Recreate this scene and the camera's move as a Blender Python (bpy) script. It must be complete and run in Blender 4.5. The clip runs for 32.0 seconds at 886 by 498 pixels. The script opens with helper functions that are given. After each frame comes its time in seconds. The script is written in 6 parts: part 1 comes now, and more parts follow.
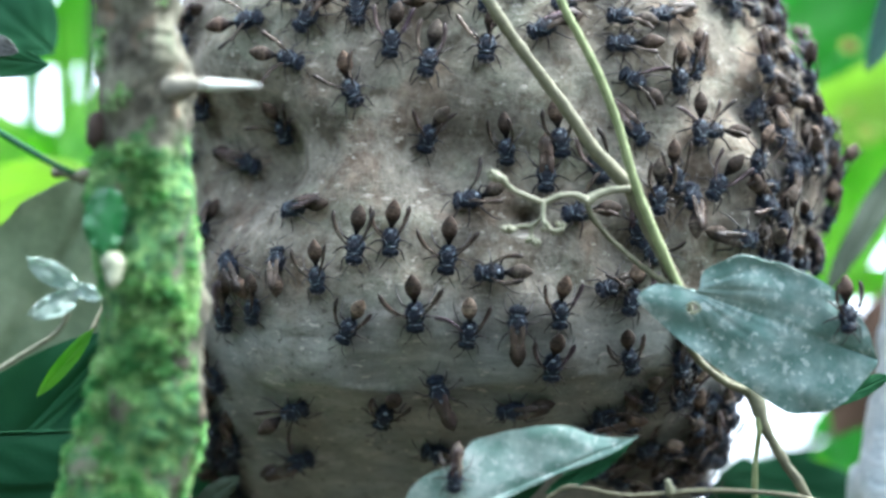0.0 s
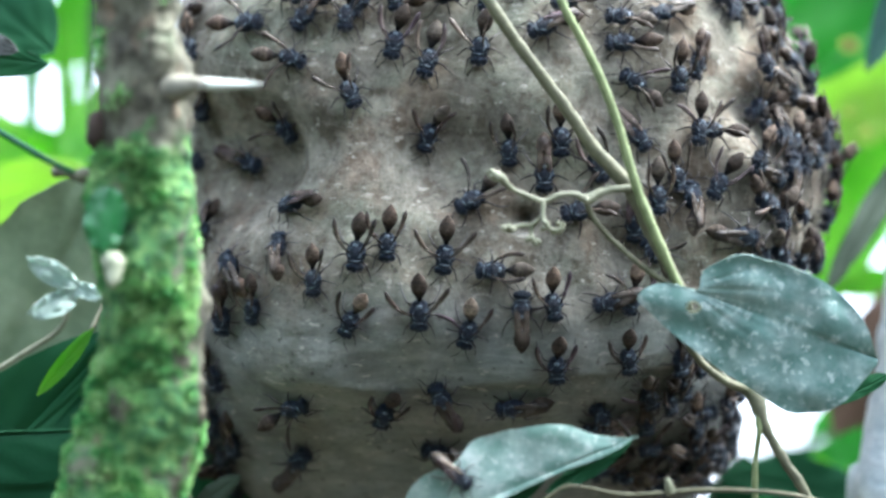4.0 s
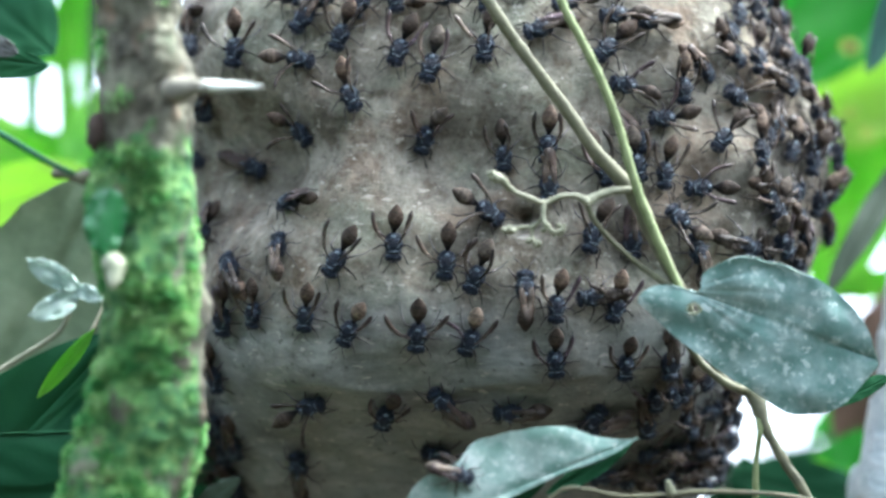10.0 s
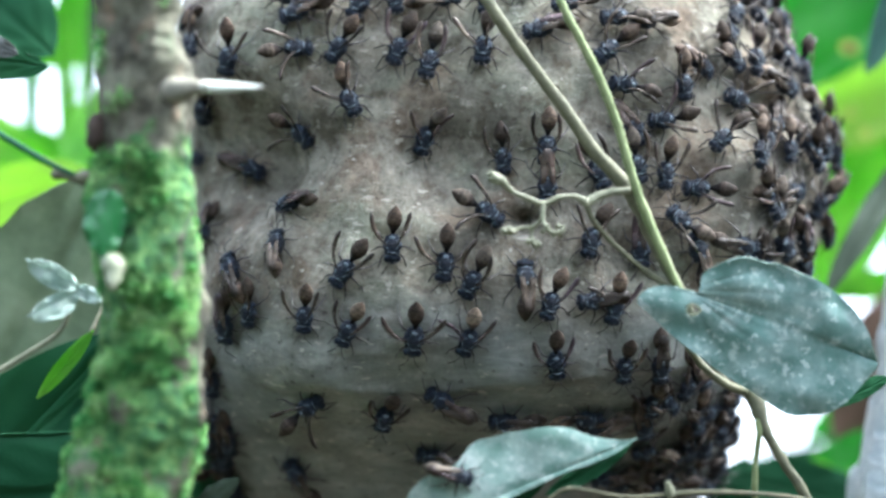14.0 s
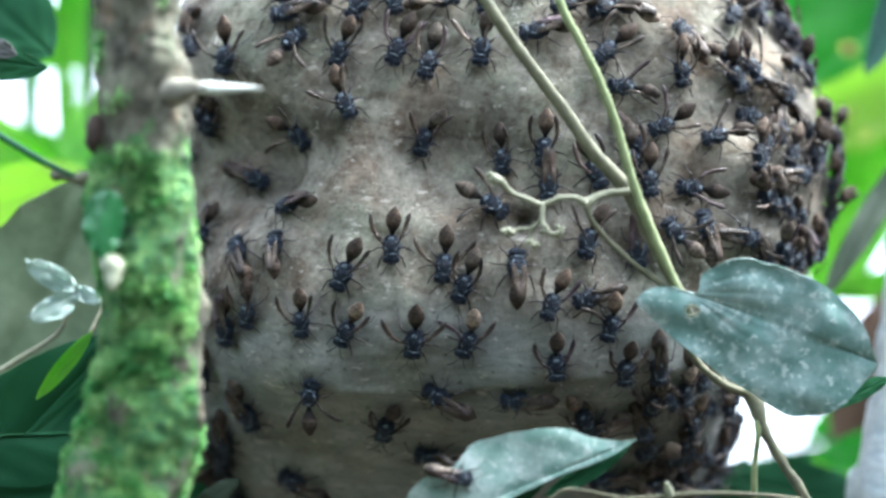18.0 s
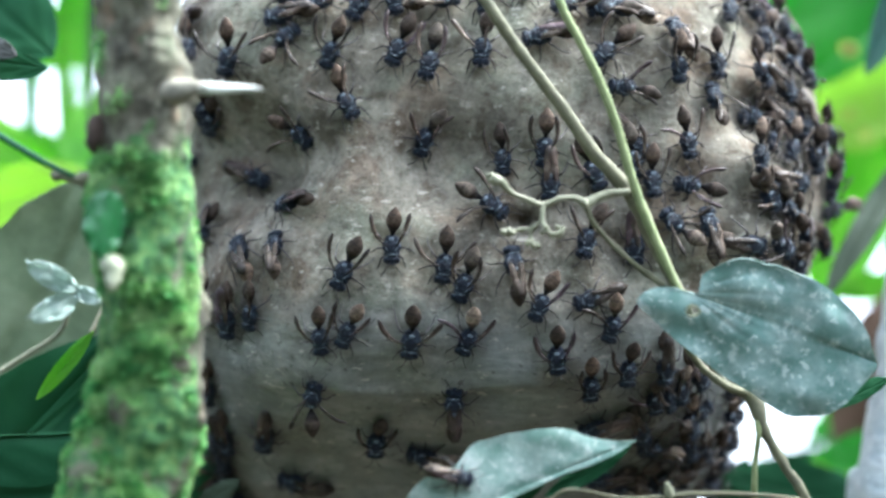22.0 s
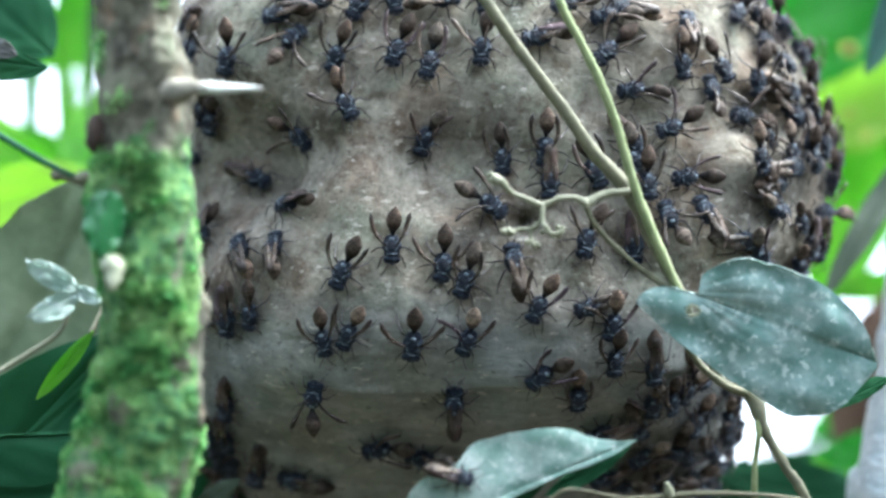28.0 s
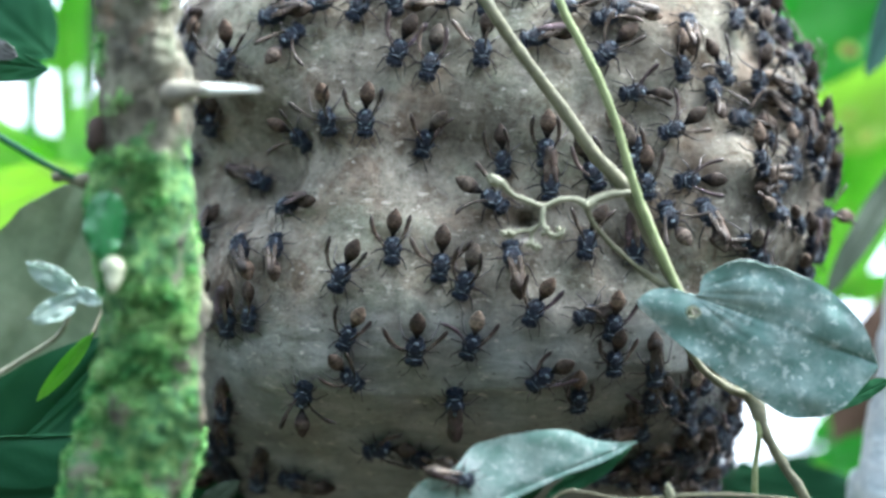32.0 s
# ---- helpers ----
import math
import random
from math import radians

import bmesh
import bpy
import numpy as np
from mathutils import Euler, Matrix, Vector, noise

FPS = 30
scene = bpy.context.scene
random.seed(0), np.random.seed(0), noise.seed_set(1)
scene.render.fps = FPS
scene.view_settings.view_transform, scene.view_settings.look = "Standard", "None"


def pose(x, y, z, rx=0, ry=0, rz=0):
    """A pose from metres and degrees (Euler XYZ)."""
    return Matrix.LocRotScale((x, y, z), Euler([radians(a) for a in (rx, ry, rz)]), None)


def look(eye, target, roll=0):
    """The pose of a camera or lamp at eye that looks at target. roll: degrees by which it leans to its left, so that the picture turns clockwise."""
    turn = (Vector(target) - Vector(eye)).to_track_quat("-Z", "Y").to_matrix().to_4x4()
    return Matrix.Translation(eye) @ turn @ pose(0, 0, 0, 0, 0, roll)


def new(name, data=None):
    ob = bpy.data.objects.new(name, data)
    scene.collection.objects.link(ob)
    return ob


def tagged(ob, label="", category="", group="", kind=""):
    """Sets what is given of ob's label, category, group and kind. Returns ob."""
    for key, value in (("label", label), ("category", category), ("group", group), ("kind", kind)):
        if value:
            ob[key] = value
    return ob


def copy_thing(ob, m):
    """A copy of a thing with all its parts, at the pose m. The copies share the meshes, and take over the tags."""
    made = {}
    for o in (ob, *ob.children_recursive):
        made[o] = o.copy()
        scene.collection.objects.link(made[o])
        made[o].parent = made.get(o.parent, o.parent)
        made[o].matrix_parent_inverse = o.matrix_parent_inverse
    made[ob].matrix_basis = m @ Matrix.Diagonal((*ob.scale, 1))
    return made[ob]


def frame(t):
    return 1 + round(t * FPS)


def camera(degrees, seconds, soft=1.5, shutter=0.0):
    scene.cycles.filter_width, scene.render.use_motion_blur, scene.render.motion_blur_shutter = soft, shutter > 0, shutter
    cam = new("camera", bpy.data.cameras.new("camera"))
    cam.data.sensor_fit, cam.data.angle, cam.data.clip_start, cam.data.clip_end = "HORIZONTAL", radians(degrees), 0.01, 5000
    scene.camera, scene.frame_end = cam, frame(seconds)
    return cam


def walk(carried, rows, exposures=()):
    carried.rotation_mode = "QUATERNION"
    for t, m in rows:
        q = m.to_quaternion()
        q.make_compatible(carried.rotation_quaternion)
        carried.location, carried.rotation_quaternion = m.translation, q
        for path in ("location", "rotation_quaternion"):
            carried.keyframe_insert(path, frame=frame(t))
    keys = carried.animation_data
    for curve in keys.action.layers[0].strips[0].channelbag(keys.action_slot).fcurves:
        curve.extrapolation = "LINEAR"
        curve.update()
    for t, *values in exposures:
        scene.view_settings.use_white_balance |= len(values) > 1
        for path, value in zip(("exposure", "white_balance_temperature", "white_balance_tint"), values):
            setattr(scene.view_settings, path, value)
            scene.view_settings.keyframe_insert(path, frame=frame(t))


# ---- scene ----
from mathutils.bvhtree import BVHTree

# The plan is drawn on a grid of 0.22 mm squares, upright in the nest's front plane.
UNIT, DIST, PITCH = 0.00022, 1.3, 12.0
EYE = Vector((0.0, -DIST, 1.55))
PLAN = Matrix.Translation(EYE) @ Matrix.Rotation(radians(PITCH), 4, "X")


def local(gx, gy, depth=0.0):
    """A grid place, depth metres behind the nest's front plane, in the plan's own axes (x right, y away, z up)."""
    k = UNIT * (DIST + depth) / DIST
    return Vector(((gx - 784) * k, DIST + depth, (441 - gy) * k))


def at(gx, gy, depth=0.0):
    return PLAN @ local(gx, gy, depth)


# ---- camera ----
cam = camera(2 * math.degrees(math.atan(784 * UNIT / DIST)), 32.0, soft=2.8)
cam.data.dof.use_dof = True
cam.data.dof.focus_distance = DIST - 0.002
cam.data.dof.aperture_fstop = 3.8


def aim(dx, dy):
    return look(EYE, at(784 + dx, 441 - dy))


walk(cam, [(0.0, aim(0, -3)), (2.5, aim(0, -3)), (3.5, aim(0, -4)), (6.0, aim(0.4, -4.4)), (7.0, aim(0, -3.2)),
           (8.0, aim(-0.6, -1.6)), (10.0, aim(-1.0, -1.2)), (10.6, aim(0, 0)), (13.0, aim(0, 0)), (14.2, aim(0, 0.2)),
           (16.5, aim(1.2, 1.8)), (18.0, aim(1.6, 1.8)), (20.0, aim(1.3, 2.8)), (22.0, aim(0.9, 2.4)), (25.5, aim(0.8, 1.6)),
           (27.5, aim(0.8, 1.8)), (29.0, aim(0.9, 2.6)), (30.2, aim(0.4, 4.4)), (32.0, aim(0.2, 4.8))],
     exposures=[(0.0, 2.9, 5800, 7), (32.0, 2.9, 5800, 7)])

# ---- world and sun ----
world = bpy.data.worlds.new("world")
scene.world = world
world.use_nodes = True
wn, wl = world.node_tree.nodes, world.node_tree.links
sky = wn.new("ShaderNodeTexSky")
sky.sky_type, sky.sun_disc = "NISHITA", False
sky.sun_elevation, sky.sun_rotation = radians(64), radians(84)
sky.dust_density, sky.air_density = 4.0, 1.0
cloud = wn.new("ShaderNodeHueSaturation")
cloud.inputs["Saturation"].default_value = 0.35
wl.new(sky.outputs[0], cloud.inputs["Color"])
wl.new(cloud.outputs[0], wn["Background"].inputs[0])
wn["Background"].inputs[1].default_value = 0.15
sun = new("sun", bpy.data.lights.new("sun", "SUN"))
sun.data.energy, sun.data.angle, sun.data.color = 1.95, radians(40), (1.0, 0.95, 0.86)
sun.matrix_world = look(Vector((2.0, 0.2, 4.1)), Vector((0, 0, 0)))
tagged(sun, kind="structure")

# ---- materials ----
def nodes(name):
    m = bpy.data.materials.new(name)
    m.use_nodes = True
    nt = m.node_tree
    return m, nt, nt.nodes["Principled BSDF"]


def noise_node(nt, scale, detail=5.0, rough=0.6, stretch=None, coord="Object", distort=0.0):
    tc = nt.nodes.new("ShaderNodeTexCoord")
    src = tc.outputs[coord]
    if stretch:
        mp = nt.nodes.new("ShaderNodeMapping")
        mp.inputs["Scale"].default_value = stretch
        nt.links.new(src, mp.inputs[0])
        src = mp.outputs[0]
    n = nt.nodes.new("ShaderNodeTexNoise")
    n.inputs["Scale"].default_value, n.inputs["Detail"].default_value = scale, detail
    n.inputs["Roughness"].default_value, n.inputs["Distortion"].default_value = rough, distort
    nt.links.new(src, n.inputs["Vector"])
    return n.outputs["Fac"]


def ramp(nt, fac, stops):
    r = nt.nodes.new("ShaderNodeValToRGB")
    e = r.color_ramp.elements
    while len(e) < len(stops):
        e.new(0.5)
    for el, (p, c) in zip(e, stops):
        el.position, el.color = p, (*c, 1.0)
    nt.links.new(fac, r.inputs[0])
    return r.outputs[0]


def mixc(nt, fac, a, b, mode="MIX"):
    n = nt.nodes.new("ShaderNodeMix")
    n.data_type, n.blend_type = "RGBA", mode
    for sock, v in ((n.inputs[0], fac), (n.inputs[6], a), (n.inputs[7], b)):
        if isinstance(v, (int, float)):
            sock.default_value = v
        elif isinstance(v, tuple):
            sock.default_value = (*v, 1.0)
        else:
            nt.links.new(v, sock)
    return n.outputs[2]


def bump(nt, bsdf, fac, strength, dist, prev=None):
    b = nt.nodes.new("ShaderNodeBump")
    b.inputs["Strength"].default_value, b.inputs["Distance"].default_value = strength, dist
    nt.links.new(fac, b.inputs["Height"])
    if prev:
        nt.links.new(prev, b.inputs["Normal"])
    nt.links.new(b.outputs[0], bsdf.inputs["Normal"])
    return b.outputs[0]


def paper_material():
    m, nt, b = nodes("nest_paper")
    big = noise_node(nt, 16, 6, 0.66)
    col = ramp(nt, big, [(0.34, (0.083, 0.077, 0.062)), (0.45, (0.145, 0.135, 0.110)), (0.56, (0.220, 0.204, 0.168)), (0.68, (0.130, 0.131, 0.105))])
    green = ramp(nt, noise_node(nt, 22, 4, 0.6, (1, 1, 1.6)), [(0.5, (0, 0, 0)), (0.7, (1, 1, 1))])
    col = mixc(nt, mixc(nt, 0.25, green, (0, 0, 0)), col, (0.175, 0.190, 0.142))
    brown = ramp(nt, noise_node(nt, 34, 5, 0.65), [(0.52, (0, 0, 0)), (0.62, (1, 1, 1))])
    col = mixc(nt, mixc(nt, 0.4, brown, (0, 0, 0)), col, (0.150, 0.112, 0.082))
    mottle = noise_node(nt, 95, 7, 0.68)
    col = mixc(nt, 0.9, col, ramp(nt, mottle, [(0.38, (0.50, 0.46, 0.41)), (0.5, (1, 1, 1)), (0.62, (1.28, 1.26, 1.23))]), "MULTIPLY")
    lines = noise_node(nt, 50, 6, 0.7, (1.0, 1.0, 6.0))
    col = mixc(nt, 0.05, col, ramp(nt, lines, [(0.32, (0.6, 0.58, 0.54)), (0.5, (1, 1, 1)), (0.7, (1.2, 1.18, 1.14))]), "MULTIPLY")
    grain = noise_node(nt, 400, 5, 0.7)
    col = mixc(nt, 0.8, col, ramp(nt, grain, [(0.3, (0.62, 0.6, 0.56)), (0.5, (1, 1, 1)), (0.72, (1.35, 1.34, 1.31))]), "MULTIPLY")
    flecks = ramp(nt, noise_node(nt, 210, 2, 0.5), [(0.69, (0, 0, 0)), (0.75, (1, 1, 1))])
    col = mixc(nt, mixc(nt, 0.65, flecks, (0, 0, 0)), col, (0.60, 0.58, 0.52))
    # level bands of greener pulp below, painted paler to offset the shaded underside
    tc = nt.nodes.new("ShaderNodeTexCoord")
    sep = nt.nodes.new("ShaderNodeSeparateXYZ")
    nt.links.new(tc.outputs["Object"], sep.inputs[0])
    low = nt.nodes.new("ShaderNodeMapRange")
    low.inputs["From Min"].default_value, low.inputs["From Max"].default_value = -0.014, -0.034
    nt.links.new(sep.outputs["Z"], low.inputs["Value"])
    bands = ramp(nt, noise_node(nt, 70, 6, 0.7, (0.7, 0.7, 2.6), distort=0.4), [(0.34, (0.135, 0.147, 0.138)), (0.5, (0.205, 0.222, 0.212)), (0.66, (0.31, 0.322, 0.305))])
    # fresh: how far the brightened low tone replaces the paper colour
    fresh = nt.nodes.new("ShaderNodeMath")
    fresh.operation = "MULTIPLY"
    fresh.inputs[1].default_value = 0.42
    ragged = nt.nodes.new("ShaderNodeMath")
    nt.links.new(low.outputs[0], ragged.inputs[0])
    nt.links.new(mixc(nt, 1.0, ramp(nt, noise_node(nt, 30, 5, 0.65), [(0.35, (0, 0, 0)), (0.62, (1, 1, 1))]), low.outputs[0], "MULTIPLY"), ragged.inputs[1])
    nt.links.new(ragged.outputs[0], fresh.inputs[0])
    col = mixc(nt, fresh.outputs[0], col, bands)
    dashes = ramp(nt, noise_node(nt, 150, 3, 0.6, (1, 1, 2.2)), [(0.63, (0, 0, 0)), (0.68, (1, 1, 1))])
    col = mixc(nt, mixc(nt, 0.45, dashes, (0, 0, 0)), col, (0.46, 0.43, 0.37))
    pits = ramp(nt, noise_node(nt, 260, 3, 0.6), [(0.30, (0.4, 0.38, 0.36)), (0.36, (1, 1, 1))])
    col = mixc(nt, 0.8, col, pits, "MULTIPLY")
    nt.links.new(col, b.inputs["Base Color"])
    b.inputs["Roughness"].default_value = 0.9
    b.inputs["Specular IOR Level"].default_value = 0.2
    p = bump(nt, b, lines, 0.08, 0.002)
    p = bump(nt, b, mottle, 0.5, 0.003, p)
    p = bump(nt, b, grain, 0.45, 0.0012, p)
    return m


def bark_material():
    m, nt, b = nodes("mossy_bark")
    col = ramp(nt, noise_node(nt, 70, 6, 0.65, (1, 1, 0.6)), [(0.34, (0.060, 0.058, 0.040)), (0.45, (0.125, 0.124, 0.086)), (0.56, (0.20, 0.20, 0.140)), (0.72, (0.12, 0.155, 0.092))])
    tan = ramp(nt, noise_node(nt, 55, 4, 0.6, (1, 1, 0.5)), [(0.54, (0, 0, 0)), (0.62, (1, 1, 1))])
    col = mixc(nt, mixc(nt, 0.25, tan, (0, 0, 0)), col, (0.30, 0.22, 0.145))
    stain = ramp(nt, noise_node(nt, 32, 5, 0.65, (1, 1, 0.7)), [(0.38, (0.5, 0.46, 0.42)), (0.5, (1, 1, 1)), (0.64, (1.15, 1.13, 1.1))])
    col = mixc(nt, 0.9, col, stain, "MULTIPLY")
    cracks = ramp(nt, noise_node(nt, 120, 5, 0.7, (1, 1, 0.25)), [(0.36, (0.35, 0.33, 0.32)), (0.48, (1, 1, 1))])
    col = mixc(nt, 0.8, col, cracks, "MULTIPLY")
    moss = ramp(nt, noise_node(nt, 210, 5, 0.7), [(0.34, (0.02, 0.085, 0.03)), (0.48, (0.06, 0.19, 0.05)), (0.62, (0.17, 0.31, 0.09))])
    tc = nt.nodes.new("ShaderNodeTexCoord")
    sep = nt.nodes.new("ShaderNodeSeparateXYZ")
    nt.links.new(tc.outputs["Object"], sep.inputs[0])
    span = nt.nodes.new("ShaderNodeMapRange")
    span.inputs["From Min"].default_value, span.inputs["From Max"].default_value = 1.866, 1.822
    span.inputs["To Min"].default_value, span.inputs["To Max"].default_value = 0.0, 0.30
    nt.links.new(sep.outputs["Z"], span.inputs["Value"])
    add = nt.nodes.new("ShaderNodeMath")
    nt.links.new(noise_node(nt, 45, 5, 0.6), add.inputs[0])
    nt.links.new(span.outputs[0], add.inputs[1])
    bare = nt.nodes.new("ShaderNodeMapRange")
    bare.inputs["From Min"].default_value, bare.inputs["From Max"].default_value = -0.0890, -0.0872
    bare.inputs["To Min"].default_value, bare.inputs["To Max"].default_value = 0.0, -0.35
    nt.links.new(sep.outputs["X"], bare.inputs["Value"])
    both = nt.nodes.new("ShaderNodeMath")
    nt.links.new(add.outputs[0], both.inputs[0])
    nt.links.new(bare.outputs[0], both.inputs[1])
    wet = ramp(nt, noise_node(nt, 38, 4, 0.6), [(0.34, (0.35, 0.42, 0.46)), (0.44, (1, 1, 1))])
    moss = mixc(nt, 1.0, moss, wet, "MULTIPLY")
    mask = ramp(nt, both.outputs[0], [(0.68, (0, 0, 0)), (0.76, (1, 1, 1))])
    col = mixc(nt, mask, col, moss)
    nt.links.new(col, b.inputs["Base Color"])
    b.inputs["Roughness"].default_value = 0.9
    p = bump(nt, b, noise_node(nt, 60, 5, 0.7), 0.8, 0.006)
    p = bump(nt, b, noise_node(nt, 260, 6, 0.75), 1.0, 0.003, p)
    return m


def leaf_material(name, dark, mid, light, gloss, through_light, spots=0.0, spot_col=(0.5, 0.56, 0.55), scale=60, glow=None):
    m, nt, b = nodes(name)
    col = ramp(nt, noise_node(nt, scale, 5, 0.6), [(0.3, dark), (0.5, mid), (0.72, light)])
    if spots:
        s1 = ramp(nt, noise_node(nt, 130, 3, 0.6), [(0.58, (0, 0, 0)), (0.66, (1, 1, 1))])
        s2 = ramp(nt, noise_node(nt, 330, 2, 0.5), [(0.60, (0, 0, 0)), (0.66, (1, 1, 1))])
        s = mixc(nt, 1.0, s1, s2, "LIGHTEN")
        col = mixc(nt, mixc(nt, 1.0 - spots, s, (0, 0, 0)), col, spot_col)
    if spots:
        dust = ramp(nt, noise_node(nt, 75, 6, 0.7), [(0.45, (0, 0, 0)), (0.68, (1, 1, 1))])
        col = mixc(nt, mixc(nt, 0.45, dust, (0, 0, 0)), col, spot_col)
        dirt = ramp(nt, noise_node(nt, 48, 4, 0.6), [(0.36, (0.7, 0.74, 0.72)), (0.52, (1, 1, 1))])
        col = mixc(nt, 1.0, col, dirt, "MULTIPLY")
        b.inputs["Specular IOR Level"].default_value = 0.2
    nt.links.new(col, b.inputs["Base Color"])
    b.inputs["Roughness"].default_value = gloss
    if gloss >= 0.6:
        b.inputs["Specular IOR Level"].default_value = 0.15
    bump(nt, b, noise_node(nt, 260, 4, 0.6), 0.35, 0.0008)
    if through_light:
        out = nt.nodes["Material Output"]
        tr = nt.nodes.new("ShaderNodeBsdfTranslucent")
        nt.links.new(mixc(nt, 0.6, col, glow or light, "MIX"), tr.inputs[0])
        mx = nt.nodes.new("ShaderNodeMixShader")
        mx.inputs[0].default_value = through_light
        nt.links.new(b.outputs[0], mx.inputs[1])
        nt.links.new(tr.outputs[0], mx.inputs[2])
        nt.links.new(mx.outputs[0], out.inputs[0])
    return m


def simple_material(name, a, c, rough, scale=300.0, relief=0.3, dist=0.0005, metal=0.0, spec=0.5):
    m, nt, b = nodes(name)
    n = noise_node(nt, scale, 4, 0.6)
    nt.links.new(ramp(nt, n, [(0.3, a), (0.7, c)]), b.inputs["Base Color"])
    b.inputs["Roughness"].default_value, b.inputs["Metallic"].default_value = rough, metal
    b.inputs["Specular IOR Level"].default_value = spec
    bump(nt, b, n, relief, dist)
    return m


def wing_material():
    m, nt, b = nodes("wasp_wing")
    info = nt.nodes.new("ShaderNodeObjectInfo")
    col = ramp(nt, info.outputs["Random"], [(0.0, (0.052, 0.044, 0.037)), (0.35, (0.090, 0.075, 0.060)), (0.62, (0.130, 0.104, 0.082)), (0.80, (0.105, 0.080, 0.075)), (0.88, (0.115, 0.085, 0.120)), (1.0, (0.25, 0.215, 0.175))])
    veins = ramp(nt, noise_node(nt, 700, 4, 0.65, (1, 0.2, 1)), [(0.38, (0.45, 0.42, 0.40)), (0.6, (1.35, 1.3, 1.25))])
    tc = nt.nodes.new("ShaderNodeTexCoord")
    sep = nt.nodes.new("ShaderNodeSeparateXYZ")
    nt.links.new(tc.outputs["Object"], sep.inputs[0])
    mr = nt.nodes.new("ShaderNodeMapRange")
    mr.inputs["From Min"].default_value, mr.inputs["From Max"].default_value = -0.0168, 0.0
    nt.links.new(sep.outputs["Y"], mr.inputs["Value"])
    # smoky end, clearer hinge
    along = ramp(nt, mr.outputs[0], [(0.0, (0.22, 0.20, 0.20)), (0.28, (0.42, 0.38, 0.36)), (0.6, (0.72, 0.70, 0.68)), (1.0, (0.62, 0.58, 0.54))])
    nt.links.new(mixc(nt, 1.0, mixc(nt, 1.0, col, veins, "MULTIPLY"), along, "MULTIPLY"), b.inputs["Base Color"])
    b.inputs["Roughness"].default_value = 0.5
    b.inputs["Specular IOR Level"].default_value = 0.3
    out = nt.nodes["Material Output"]
    tr = nt.nodes.new("ShaderNodeBsdfTransparent")
    mx = nt.nodes.new("ShaderNodeMixShader")
    nt.links.new(ramp(nt, mr.outputs[0], [(0.0, (0.03, 0.03, 0.03)), (0.35, (0.15, 0.15, 0.15)), (0.8, (0.38, 0.38, 0.38))]), mx.inputs[0])
    nt.links.new(b.outputs[0], mx.inputs[1])
    nt.links.new(tr.outputs[0], mx.inputs[2])
    nt.links.new(mx.outputs[0], out.inputs[0])
    return m


def shell_material():
    m, nt, b = nodes("wasp_body")
    n = noise_node(nt, 520, 6, 0.8)
    # the palest blue specks are painted glints on the dark shell
    col = ramp(nt, n, [(0.38, (0.004, 0.006, 0.013)), (0.50, (0.010, 0.016, 0.030)), (0.58, (0.026, 0.042, 0.066)), (0.67, (0.13, 0.18, 0.22))])
    nt.links.new(col, b.inputs["Base Color"])
    b.inputs["Roughness"].default_value = 0.45
    b.inputs["Specular IOR Level"].default_value = 0.2
    bump(nt, b, n, 1.0, 0.0020)
    return m


def gaster_material():
    m, nt, b = nodes("wasp_abdomen")
    tc = nt.nodes.new("ShaderNodeTexCoord")
    sep = nt.nodes.new("ShaderNodeSeparateXYZ")
    nt.links.new(tc.outputs["Object"], sep.inputs[0])
    mr = nt.nodes.new("ShaderNodeMapRange")
    mr.inputs["From Min"].default_value, mr.inputs["From Max"].default_value = -0.0140, -0.0020
    nt.links.new(sep.outputs["Y"], mr.inputs["Value"])
    col = ramp(nt, mr.outputs[0], [(0.0, (0.040, 0.030, 0.023)), (0.30, (0.052, 0.041, 0.032)), (0.60, (0.032, 0.024, 0.020)), (0.82, (0.006, 0.006, 0.007))])
    info = nt.nodes.new("ShaderNodeObjectInfo")
    tint = ramp(nt, info.outputs["Random"], [(0.0, (0.6, 0.6, 0.62)), (0.35, (1.0, 1.0, 1.0)), (0.55, (1.4, 1.3, 1.25)), (0.75, (1.4, 1.6, 1.7)), (0.9, (2.0, 1.85, 1.75)), (1.0, (4.0, 4.2, 4.3))])
    bands = mixc(nt, 1.0, ramp(nt, noise_node(nt, 420, 2, 0.5, (0.2, 1, 0.2)), [(0.42, (0.45, 0.42, 0.4)), (0.58, (1.3, 1.25, 1.2))]), ramp(nt, noise_node(nt, 700, 4, 0.7), [(0.36, (0.5, 0.5, 0.5)), (0.62, (1.4, 1.4, 1.4))]), "MULTIPLY")
    nt.links.new(mixc(nt, 1.0, mixc(nt, 1.0, col, tint, "MULTIPLY"), bands, "MULTIPLY"), b.inputs["Base Color"])
    b.inputs["Roughness"].default_value = 0.7
    b.inputs["Specular IOR Level"].default_value = 0.15
    return m


